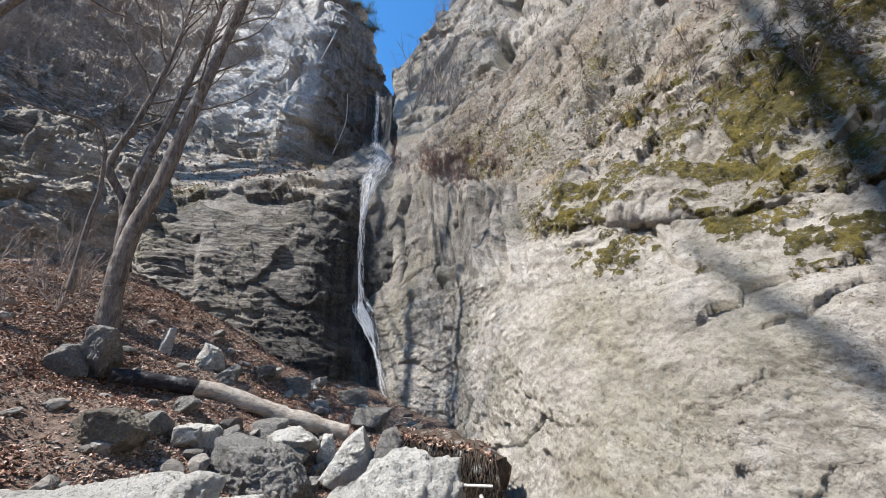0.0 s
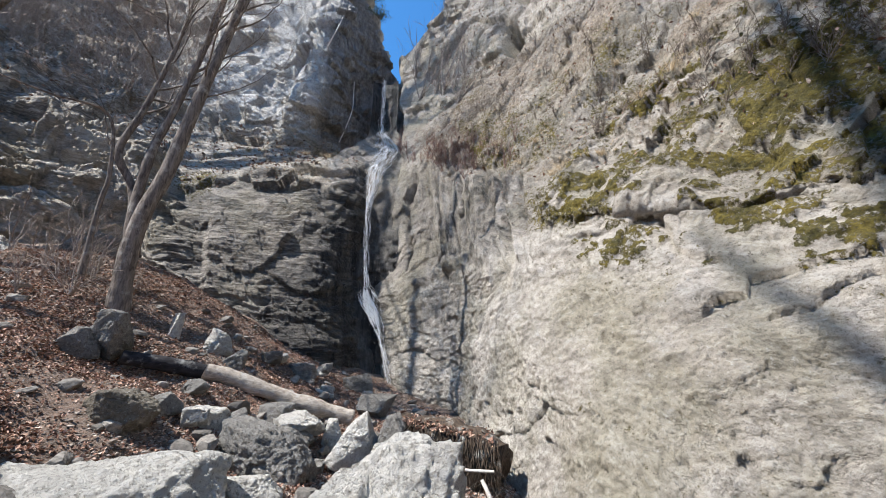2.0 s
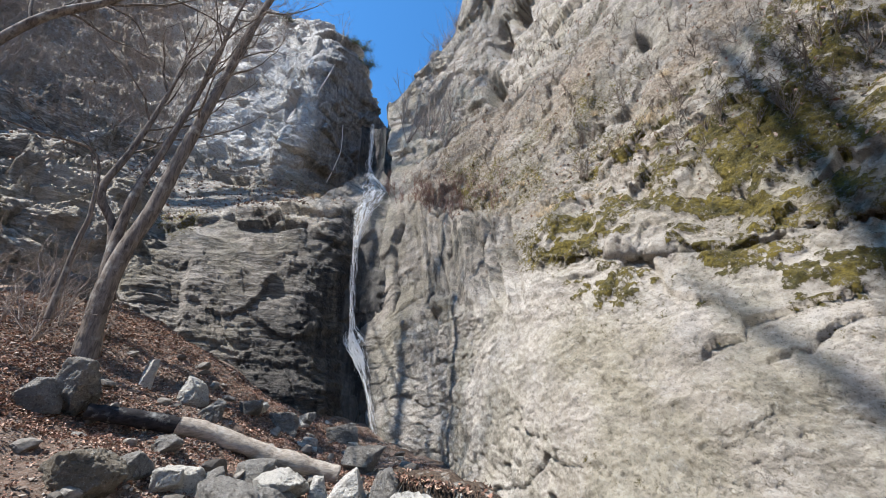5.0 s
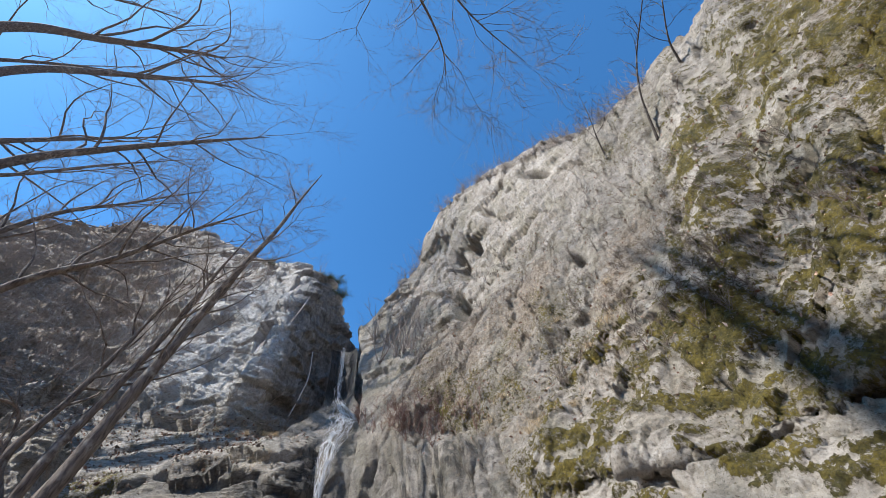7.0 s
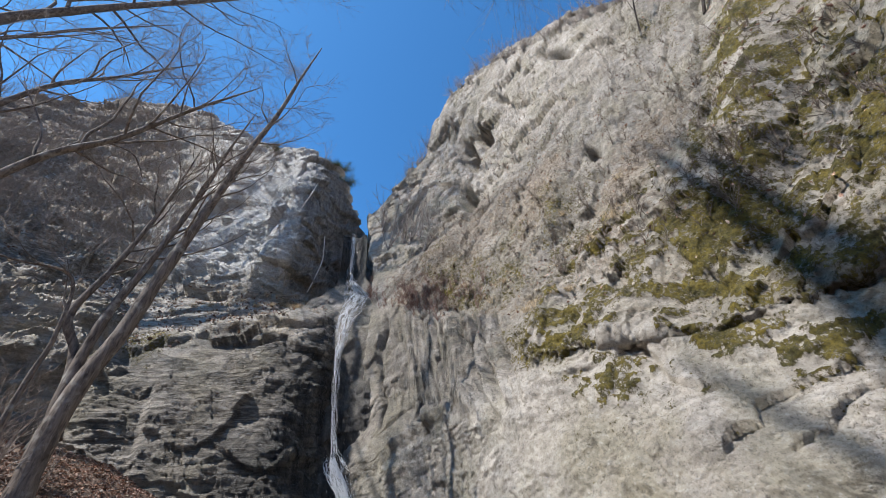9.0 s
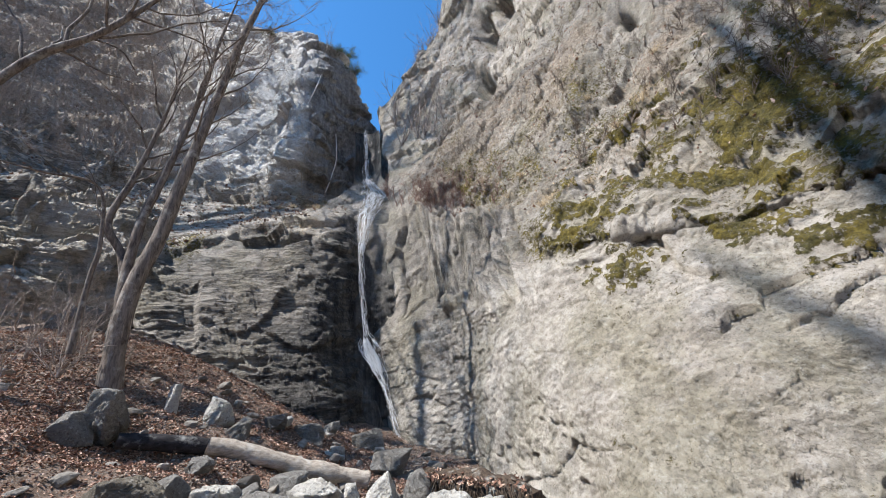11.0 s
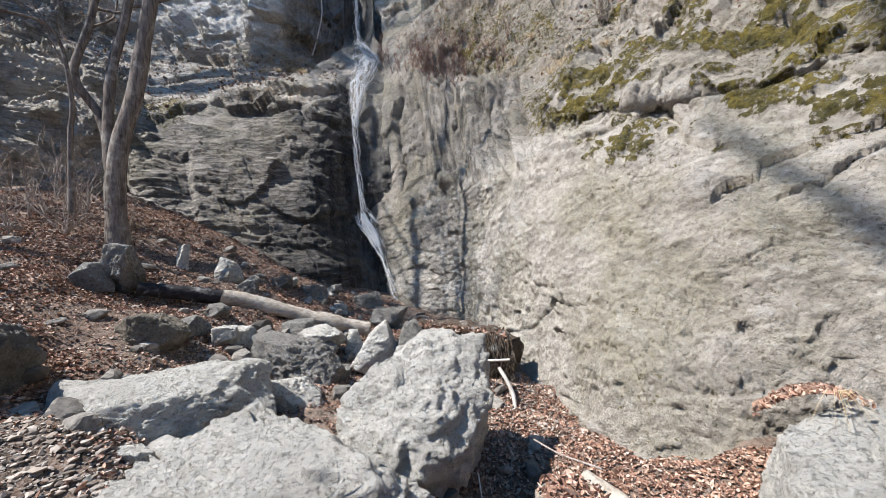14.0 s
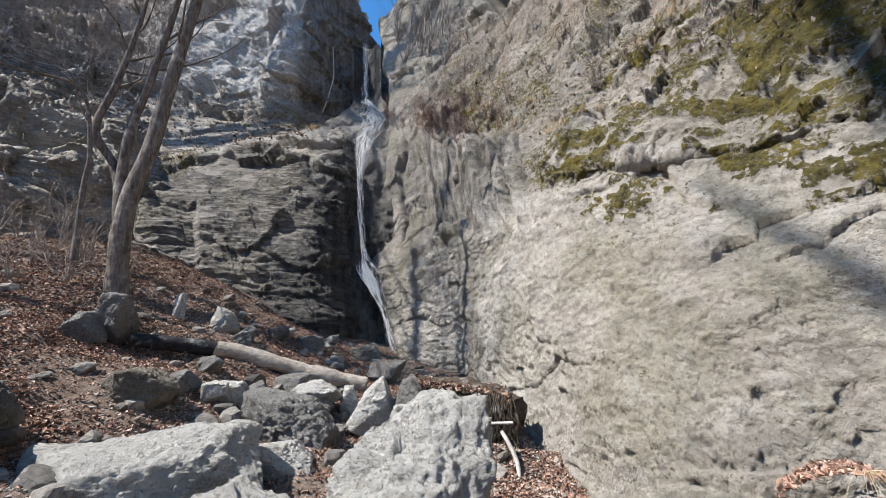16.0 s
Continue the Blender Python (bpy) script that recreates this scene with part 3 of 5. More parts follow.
# wet near the fall; under the brow and in the tower's recess, painted shade
wet_shade = np.clip(0.75 * over * np.exp(-((brow + 0.5) / 0.8) ** 2) + 1.0 * soaked * step(2.2, 1.9, v) + 0.22 * step(1.95, 1.7, v) * step(-44, -40, bearing) + np.exp(-((bearing + 12) / 7) ** 2) * step(2.4, 1.2, v) + 0.6 * step(0.8, 0.4, v) * step(-36, -26, bearing) + 0.75 * step(-27, -24.5, bearing) * step(2.9, 3.2, v) * step(5.05, 4.8, v) + 0.95 * step(1.3, 0.8, v + 0.25 * fbm(p * 0.7, 2, 249)) * step(-31, -24, bearing), 0, 1)
cliff_left, left_v = p, v
left = tagged(build("cliff_west", p, grid_faces(H, W), rock_wall, moss=moss, earth=earthy, wet_shade=wet_shade, tone=tone, bed=np.clip(block + 0.7 * terrace + 0.45 * step(-42, -46, bearing), 0, 1)),
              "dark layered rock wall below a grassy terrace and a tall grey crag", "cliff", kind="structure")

# ---------------------------------------------------------------- water
def water_material():
    m = Nodes("white_water")
    spray = m.noise(14.0, 6, 0.7, m.stretched(3.0, 3.0, 0.5))
    return m.finish(m.mix(spray, (0.80, 0.83, 0.86), (0.95, 0.95, 0.95)), 0.25, 0.5)


water_white = water_material()
FALL = spline([(-3.81, 13.63, 12.6), (-3.72, 13.5, 11.3), (-3.69, 13.40, 10.06), (-3.17, 12.14, 8.40), (-3.06, 10.80, 6.75), (-2.95, 10.13, 5.11),
               (-2.78, 9.76, 3.66), (-2.62, 9.60, 2.85), (-2.30, 9.48, 2.11), (-1.96, 9.35, 1.14), (-1.66, 9.21, 0.05)], 220)
FALL_WIDTH = np.interp(np.arange(220), [0, 25, 50, 66, 85, 105, 130, 152, 165, 190, 219], [0.16, 0.18, 0.30, 0.75, 0.42, 0.15, 0.09, 0.14, 0.50, 0.10, 0.12])

# the worn channel behind the water
side = np.array((1.0, 0.28, 0.0)) / np.hypot(1.0, 0.28)
back_way = np.array((-0.28, 1.0, 0.0)) / np.hypot(1.0, 0.28)
along = spline(FALL, 300)
across = np.linspace(-1.6, 2.2, 130)
hollow = 0.16 - 0.13 * across ** 2
narrow = (0.28 + 0.72 * step(60, 110, np.arange(300)))[:, None]
g = along[:, None] + side * (across * narrow)[:, :, None] + back_way * hollow[:, None]
g[:, :, 2] -= 0.10 * np.abs(across)
nrm = grid_normals(g).reshape(-1, 3)
p = g.reshape(-1, 3)
d = 0.08 * fbm(p * 1.4, 5, 77, 0.55) + 0.07 * facets(p * (1.6, 1.6, 1.0), 71)[0] + 0.03 * facets(p * 5, 72)[0]
p = p - back_way * np.clip(d, -0.1, 0.10)[:, None]
top = step(9.2, 10.4, p[:, 2])
# wet channel; the full mark also puts the upper recess's shade in
tagged(build("gully", p, grid_faces(300, 130), rock_dark, moss=0 * d, earth=0 * d + 0.05, wet_shade=1.0 - 0.75 * step(5, 6.5, p[:, 2]) * (1 - top), tone=0.3 + 0.4 * step(5, 6.5, p[:, 2]) * (1 - top)),
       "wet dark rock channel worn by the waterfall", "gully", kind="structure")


class Tubes:
    """Many tapered tubes in one mesh."""

    def __init__(self):
        self.v, self.f, self.n = [], [], 0

    def add(self, path, radii, sides=5, squash=1.0):
        path = np.asarray(path, float)
        k = len(path)
        radii = np.broadcast_to(np.asarray(radii, float), (k,))
        way = np.gradient(path, axis=0)
        way /= np.linalg.norm(way, axis=1, keepdims=True) + 1e-9
        a = np.cross(way, np.eye(3)[np.argmin(np.abs(path[-1] - path[0]))])
        a /= np.linalg.norm(a, axis=1, keepdims=True) + 1e-9
        c = np.cross(way, a)
        ang = np.arange(sides) * 2 * np.pi / sides
        r = path[:, None] + radii[:, None, None] * (np.cos(ang)[None, :, None] * a[:, None] + squash * np.sin(ang)[None, :, None] * c[:, None])
        i = self.n + np.arange(k - 1)[:, None] * sides + np.arange(sides)
        j = self.n + np.arange(k - 1)[:, None] * sides + (np.arange(sides) + 1) % sides
        self.f.append(np.stack([i, j, j + sides, i + sides], -1).reshape(-1, 4))
        self.v.append(r.reshape(-1, 3))
        self.n += k * sides

    def make(self, name, mat, parent=None, label="", smooth=True):
        return build(name, np.concatenate(self.v), np.concatenate(self.f), mat, parent, smooth, label)


rng = np.random.default_rng(11)
fall = tagged(new("waterfall"), "thin white waterfall sliding down a dark rock gully", "waterfall")
for stage, a, b, count in (("upper_fall", 0, 52, 420), ("chute", 48, 108, 1700), ("middle_fall", 100, 156, 520), ("lower_fall", 152, 219, 1500)):
    strands = Tubes()
    streams = rng.normal(0, 0.55, 9)                # the water runs in a few separate threads
    for k in range(count):
        i = rng.integers(a, b - 4)
        if stage == "lower_fall" and rng.random() < 0.78:
            i = rng.integers(155, 178)
        n = min(int(rng.integers(3, 9)), b - i)
        run = FALL[i:i + n]
        w = FALL_WIDTH[i:i + n]
        off = np.clip(streams[rng.integers(9)] + rng.normal(0, 0.16), -1.3, 1.3)
        wob = (0.02 + 0.20 * w) * fbm(np.stack([run[:, 2] * 2.2, np.full(n, off * 9.0), 0 * w], -1), 3, 5)
        q = run + side * (w * 0.55 * off + wob + rng.normal(0, 0.008))[:, None] - back_way * (0.09 + 0.14 * rng.random() - 0.07 * off ** 2)
        taper = np.sin(np.linspace(0.25, np.pi - 0.1, n))
        strands.add(q, rng.uniform(0.0012, 0.0048) * taper, 3, 0.7)
    for k in range(count // 3):                     # drops thrown clear of the threads
        i = rng.integers(a, b)
        q = FALL[i] + side * rng.normal(0, 0.45) * FALL_WIDTH[i] - back_way * rng.uniform(0.10, 0.26) + (0, 0, rng.normal(0, 0.03))
        strands.add([q, q - (0, 0, rng.uniform(0.01, 0.03))], (0.0035, 0.0015), 3)
    strands.make(stage, water_white, fall)

# ---------------------------------------------------------------- loose rock
ball = bmesh.new()
bmesh.ops.create_icosphere(ball, subdivisions=6, radius=1)
BALL_V = np.array([v.co[:] for v in ball.verts])
BALL_F = np.array([[v.index for v in f.verts] for f in ball.faces])
ball.free()
small = bmesh.new()
bmesh.ops.create_icosphere(small, subdivisions=5, radius=1)
SMALL_V = np.array([v.co[:] for v in small.verts])
SMALL_F = np.array([[v.index for v in f.verts] for f in small.faces])
small.free()


def faceted(dirs, seed, planes=11, soft=48.0, cuts=()):
    """Radii of a stone broken along random planes."""
    r = np.random.default_rng(seed)
    n = r.normal(size=(planes, 3))
    n /= np.linalg.norm(n, axis=1, keepdims=True)
    n = np.concatenate([n, np.eye(3), -np.eye(3)])
    h = np.concatenate([r.uniform(0.58, 0.92, planes), r.uniform(0.85, 1.0, 6)])
    if cuts:
        c = np.array([k[:3] for k in cuts], float)
        n, h = np.concatenate([n[planes:], c / np.linalg.norm(c, axis=1, keepdims=True)]), np.concatenate([h[planes:], [k[3] for k in cuts]])
    inv = np.clip(dirs @ n.T, 1e-3, None) / h
    return 1 / (np.sum(inv ** soft, axis=1) ** (1 / soft))


def rock(label, centre, size, seed, turn=0.0, lean=0.0, mat=None, name="boulder", fine=True, roughness=1.0, group="", crust=0.0, soft=48.0, cuts=()):
    """A broken stone; size is its width, depth and height, and it reaches down into the ground."""
    dirs, faces = (BALL_V, BALL_F) if fine else (SMALL_V, SMALL_F)
    x, y, z = centre
    w, dep, h = size
    floor = float(ground_height(np.array([x]), np.array([y]))[0]) - 0.08
    top, bottom = z + h / 2, min(z - h / 2, floor)
    p = dirs * faceted(dirs, seed, 11, soft, cuts)[:, None] * (0.5 * w, 0.5 * dep, 0.5 * (top - bottom))
    m = np.array((Matrix.Rotation(radians(turn), 3, "Z") @ Matrix.Rotation(radians(lean), 3, "Y")))
    p = p @ m.T
    nrm = dirs / np.linalg.norm(dirs, axis=1, keepdims=True)
    s = (w * dep * h) ** (1 / 3)
    q = p / max(s, 0.3) * 2.0 + seed
    d = 0.03 * fbm(q * 1.3, 3, seed) + 0.014 * fbm(q * 7, 5, seed + 3, 0.65)
    for scale, size, k in ((1.1, 0.040, 0), (3.0, 0.016, 9), (8.0, 0.011, 18), (20.0, 0.006, 27)):
        face, gap = facets(q * scale, seed + k, 0.07)
        d = d + size * face - 0.2 * size * gap
    d = d * (1 - 0.6 * min(crust, 1.0))
    if crust:
        d = d + crust * (0.012 * facets(q * 6.5, seed + 5, 0.1)[0] + 0.014 * facets(q * 15, seed + 6, 0.1)[0] + 0.016 * np.abs(vnoise(q * 30, seed + 7))) * (0.5 + step(-0.4, 0.4, fbm(q * 1.5, 2, seed + 8)))
    p = p + nrm * (d * s * roughness)[:, None]
    ob = build(name, p, faces, mat or rock_loose)
    ob.location = (x, y, (top + bottom) / 2)
    return tagged(ob, label, "rock", group)


# dark copy of the boulder stone: damp and shade put into one colour
damp_shade_stone = rock_material("damp_shaded_stone", (0.27, 0.255, 0.23), (0.19, 0.178, 0.158), (0.06, 0.055, 0.05), marked=False, cracked=0.3, chipped=0.3)
brown_stone = rock_material("brown_grey_stone", (0.25, 0.22, 0.17), (0.18, 0.155, 0.12), (0.07, 0.06, 0.048), marked=False)
rock("huge pale rounded boulder with a pitted crust", (-1.04, 1.80, 0.17), (2.12, 1.32, 1.06), 21, 6, 4, crust=1.2, soft=9.0, roughness=1.15)
rock("big sharp-edged pale boulder with a shaded undercut", (-0.47, 2.95, 0.16), (1.36, 1.05, 1.42), 34, 0, 0, crust=0.12, soft=90.0, roughness=1.3,
     cuts=((-0.3, -0.8, 0.5, 0.64), (0.95, -0.15, -0.32, 0.74), (-0.6, 0.2, 0.75, 0.74), (-0.85, -0.45, -0.1, 0.82), (0.35, -0.7, -0.6, 0.80), (0.45, -0.7, 0.5, 0.80), (0.1, 0.8, 0.5, 0.8)))
rock("long flat pale boulder with a cracked side", (-2.10, 2.50, 0.47), (1.40, 0.85, 0.62), 47, 34, 0, crust=0.4, soft=60.0,
     cuts=((0.05, -0.1, 1.0, 0.80), (0.0, -1.0, 0.12, 0.72), (0.1, -0.7, 0.75, 0.84), (0.9, -0.3, 0.4, 0.86), (-0.9, -0.4, 0.3, 0.88), (0.2, 0.8, 0.5, 0.8)))
rock("low grey rounded rock between boulders", (-1.68, 3.19, 0.34), (0.66, 0.5, 0.32), 52, 20)
rock("dark broken boulder with leaves round it", (-1.87, 3.95, 0.40), (1.05, 0.75, 0.66), 63, -10, 8, damp_shade_stone)
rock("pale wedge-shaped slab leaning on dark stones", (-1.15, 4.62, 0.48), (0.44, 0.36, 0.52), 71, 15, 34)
rock("dark jagged rock capped with dead leaves", (-0.77, 4.75, 0.47), (0.66, 0.5, 0.5), 83, 60, 0, damp_shade_stone)
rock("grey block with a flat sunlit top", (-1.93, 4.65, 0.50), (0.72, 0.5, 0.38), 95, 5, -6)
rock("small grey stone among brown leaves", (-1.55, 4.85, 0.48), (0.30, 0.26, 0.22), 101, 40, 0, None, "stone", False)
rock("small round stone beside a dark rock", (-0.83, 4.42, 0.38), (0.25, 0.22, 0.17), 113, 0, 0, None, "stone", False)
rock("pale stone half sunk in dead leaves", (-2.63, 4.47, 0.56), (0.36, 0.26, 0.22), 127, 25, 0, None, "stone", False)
rock("brown-grey boulder in the shade of the bank", (-3.02, 3.40, 0.80), (0.62, 0.55, 0.55), 131, -35, 0, brown_stone)
rock("dark angular boulder propping the old tree's roots", (-4.30, 4.42, 1.50), (0.46, 0.5, 0.62), 149, 20, 10, damp_shade_stone)
rock("low dark flat rock on the leafy bank", (-4.45, 4.12, 1.46), (0.46, 0.35, 0.30), 151, 50, 0, damp_shade_stone)
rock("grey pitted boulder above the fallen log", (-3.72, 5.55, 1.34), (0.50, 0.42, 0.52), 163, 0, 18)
rock("dark rounded rock below the rock wall", (-2.85, 6.65, 0.85), (0.68, 0.5, 0.46), 173, 0, 0, damp_shade_stone)
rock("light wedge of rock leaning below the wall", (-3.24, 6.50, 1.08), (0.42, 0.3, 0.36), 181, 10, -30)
rock("flat dark stone beside a leaning wedge", (-3.52, 6.13, 1.09), (0.42, 0.32, 0.26), 191, 30, 0, damp_shade_stone)
rock("small white stone near the pool", (-2.33, 6.60, 0.56), (0.36, 0.28, 0.27), 193, 0, 10, None, "stone", False)
rock("small pale stone by a long boulder", (-2.34, 3.32, 0.47), (0.32, 0.24, 0.20), 197, 15, 0, None, "stone", False)
rock("smooth grey rock beside the cut stump", (0.74, 2.02, -0.17), (0.42, 0.38, 0.30), 211, 20, 0)
rock("flat pale slab sunk in the leaves", (0.24, 1.80, -0.22), (0.66, 0.5, 0.18), 223, -12, 0)
rock("pale smooth rock hump at the foot of the cliff", (1.80, 1.84, 0.01), (1.40, 1.1, 1.1), 227, 35, -12)
rock("boulder on the bank, coloured dark for its shade", (-3.12, 2.22, 0.95), (0.62, 0.6, 0.55), 229, 0, 0, damp_shade_stone)
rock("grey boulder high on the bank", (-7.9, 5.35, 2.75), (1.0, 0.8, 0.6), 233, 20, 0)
rock("dark boulder under the western wall", (-7.2, 6.3, 3.0), (1.1, 0.8, 0.9), 239, 0, 12, damp_shade_stone)
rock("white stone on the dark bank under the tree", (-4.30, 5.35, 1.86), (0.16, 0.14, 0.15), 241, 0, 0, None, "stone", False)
rock("dark angular rock beside the wet wall", (-2.1, 7.5, 0.62), (0.7, 0.55, 0.45), 251, 30, 0, damp_shade_stone)
rock("broken dark rock by the pool", (-1.35, 6.4, 0.45), (0.6, 0.5, 0.42), 257, 70, 0, damp_shade_stone)
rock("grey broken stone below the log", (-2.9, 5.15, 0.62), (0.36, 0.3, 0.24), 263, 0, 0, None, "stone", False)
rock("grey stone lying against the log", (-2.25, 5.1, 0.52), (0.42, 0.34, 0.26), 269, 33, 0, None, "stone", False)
rock("dark stone wedged under the log", (-3.3, 5.0, 0.82), (0.34, 0.3, 0.26), 271, 10, 0, damp_shade_stone, "stone", False)

spots = np.random.default_rng(91)
for k in range(34):
    x, y = spots.uniform(-3.6, -0.4), spots.uniform(3.7, 7.6)
    if y > 5.2 and x > -1.0:
        continue
    if 0.35 > abs((y - 4.3) - (x + 4.0) * 0.55) and y < 5.8:
        continue
    w = spots.uniform(0.16, 0.42)
    z = float(ground_height(np.array([x]), np.array([y]))[0])
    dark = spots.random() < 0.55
    rock("dark damp and shaded angular rock among the rubble" if dark else "grey angular rock among the rubble", (x, y, z + 0.22 * w), (w, 0.8 * w, 0.75 * w), 600 + k,
         spots.uniform(0, 180), spots.uniform(-25, 25), damp_shade_stone if dark else None, "rubble_rock", False, group="rubble below the fall")
for label, c, size, seed, turn in (("flat slab of pale stone on the gravel", (-2.05, 2.05, 0.44), (0.42, 0.2, 0.06), 301, -30), ("flat tilted slab of grey stone", (-1.82, 2.15, 0.42), (0.38, 0.18, 0.07), 302, -20),
                                   ("thin flat stone lying on gravel", (-2.3, 1.95, 0.47), (0.28, 0.17, 0.06), 303, 10), ("broken flat stone beside the boulder", (-2.1, 1.82, 0.40), (0.30, 0.2, 0.07), 304, 40),
                                   ("flat pale stone sunk in gravel", (-2.45, 2.1, 0.52), (0.26, 0.18, 0.07), 305, -50), ("small flat slab on loose gravel", (-1.9, 1.86, 0.36), (0.22, 0.15, 0.05), 306, 15)):
    rock(label, c, size, seed, turn, 0, None, "flat_stone", False)

# medium stones scattered over the bank
rng = np.random.default_rng(5)
moulds = []
tint_stone = Nodes("mixed_stones")
who = tint_stone.add("ShaderNodeObjectInfo").outputs["Random"]
fine = tint_stone.noise(20.0, 8, 0.7)
shade = tint_stone.ramp(who, (0.0, (0.09, 0.08, 0.07)), (0.5, (0.20, 0.18, 0.155)), (1.0, (0.34, 0.31, 0.27)))
tint_stone.bump(fine, 0.7, 0.02)
tint_stone = tint_stone.finish(tint_stone.mix(tint_stone.ramp(fine, (0.35, 0.8), (0.6, 0.0)), shade, (0.07, 0.065, 0.055)), 0.9)
lump = bmesh.new()
bmesh.ops.create_icosphere(lump, subdivisions=3, radius=1)
LUMP_V = np.array([v.co[:] for v in lump.verts])
LUMP_F = np.array([[v.index for v in f.verts] for f in lump.faces])
lump.free()
for k in range(14):
    r = faceted(LUMP_V, 400 + k, 7, 120) * (1 + 0.02 * fbm(LUMP_V * 2.5 + k, 3, k))
    moulds.append(LUMP_V * r[:, None] * (1, rng.uniform(0.6, 0.95), rng.uniform(0.45, 0.75)))
REACH_B = (-90, -60, -48, -42, -34, -27, -20, -12, -5, 3, 10, 20, 32, 45, 60)
REACH_R = (10, 10, 9.9, 8.9, 8.6, 8.6, 8.8, 9.2, 8.0, 5.8, 4.4, 3.3, 3.0, 3.1, 3.3)
first = {}
count = 0
while count < 170:
    b, r = rng.uniform(-62, 14), rng.uniform(2.0, 9.0)
    if r > np.interp(b, REACH_B, REACH_R) - 0.3:
        continue
    x, y = r * math.sin(radians(b)), r * math.cos(radians(b))
    if rng.random() > (0.9 if -2.8 < x < 0 else 0.35):
        continue
    s = float(np.clip(rng.lognormal(-2.35, 0.42), 0.045, 0.24))
    s = min(s, 0.03 * r)
    z = float(ground_height(np.array([x]), np.array([y]))[0])
    k = int(rng.integers(14))
    if k not in first:
        first[k] = tagged(build("stone", moulds[k], LUMP_F, tint_stone, smooth=False), "angular grey stone lying on the leafy bank", "stone", "loose stones on the bank")
        ob = first[k]
    else:
        ob = copy_thing(first[k], Matrix())
    ob.matrix_basis = Matrix.LocRotScale((x, y, z + 0.2 * s), Euler((rng.uniform(-0.4, 0.4), rng.uniform(-0.4, 0.4), rng.uniform(0, 6.3))), (s, s, s))
    count += 1

# gravel and chips
rows, faces, base = [], [], 0
chip = bmesh.new()
bmesh.ops.create_icosphere(chip, subdivisions=1, radius=1)
CHIP_V = np.array([v.co[:] for v in chip.verts])
CHIP_F = np.array([[v.index for v in f.verts] for f in chip.faces])
chip.free()
n = 42000
b, r = rng.uniform(-66, 20, n * 2), 1.2 + 7.6 * rng.random(n * 2) ** 1.5
x, y = r * np.sin(np.radians(b)), r * np.cos(np.radians(b))
patch = fbm(np.stack([x * 0.8, y * 0.8, 0 * x], -1), 2, 61) + 1.2 * np.exp(-((x + 2.3) / 0.9) ** 2 - ((y - 1.5) / 0.9) ** 2)
keep = (r < np.interp(b, REACH_B, REACH_R)) & (patch + rng.normal(0, 0.25, n * 2) > -0.15)
x, y = x[keep][:n], y[keep][:n]
n = len(x)
z = ground_height(x, y)
s = np.clip(rng.lognormal(-4.5, 0.5, n), 0.005, 0.030)
turn = rng.uniform(0, 6.3, n)
v = CHIP_V[None] * (1 + 0.3 * rng.normal(size=(n, len(CHIP_V), 1))) * np.stack([s, s * rng.uniform(0.5, 1, n), s * rng.uniform(0.3, 0.7, n)], -1)[:, None]
v = np.stack([v[..., 0] * np.cos(turn)[:, None] - v[..., 1] * np.sin(turn)[:, None], v[..., 0] * np.sin(turn)[:, None] + v[..., 1] * np.cos(turn)[:, None], v[..., 2]], -1)
v += np.stack([x, y, z + 0.2 * s], -1)[:, None]
m = Nodes("gravel_chips")
isle = m.add("ShaderNodeNewGeometry").outputs["Random Per Island"]
gravel_mat = m.finish(m.ramp(isle, (0.0, (0.10, 0.08, 0.064)), (0.5, (0.23, 0.19, 0.155)), (1.0, (0.38, 0.33, 0.28))), 0.9)
tagged(build("gravel", v.reshape(-1, 3), (CHIP_F[None] + (np.arange(n) * len(CHIP_V))[:, None, None]).reshape(-1, 3), gravel_mat, smooth=False),
       "loose grey gravel and stone chips on the bank", "gravel", kind="stuff")

# ---------------------------------------------------------------- dead leaves
m = Nodes("dead_leaves")
isle = m.add("ShaderNodeNewGeometry").outputs["Random Per Island"]
veins = m.noise(60.0, 4, 0.6)
col = m.ramp(isle, (0.0, (0.07, 0.038, 0.027)), (0.25, (0.22, 0.118, 0.080)), (0.55, (0.40, 0.24, 0.17)), (0.8, (0.54, 0.365, 0.27)), (1.0, (0.66, 0.52, 0.42)))
leaf_mat = m.finish(m.mix(m.ramp(veins, (0.4, 0.5), (0.6, 0.0)), col, (0.07, 0.035, 0.02)), 0.75)


def chips(name, places, size, label, rng):
    """Small angular stone chips lying at the given places."""
    n = len(places)
    s = size * np.clip(rng.lognormal(0, 0.45, n), 0.4, 2.2)
    v = CHIP_V[None] * (1 + 0.3 * rng.normal(size=(n, len(CHIP_V), 1))) * (s[:, None] * rng.uniform(0.5, 1, (n, 3)))[:, None] + places[:, None]
    return tagged(build(name, v.reshape(-1, 3), (CHIP_F[None] + (np.arange(n) * len(CHIP_V))[:, None, None]).reshape(-1, 3), gravel_mat, smooth=False),
                  label, "stones", kind="stuff")


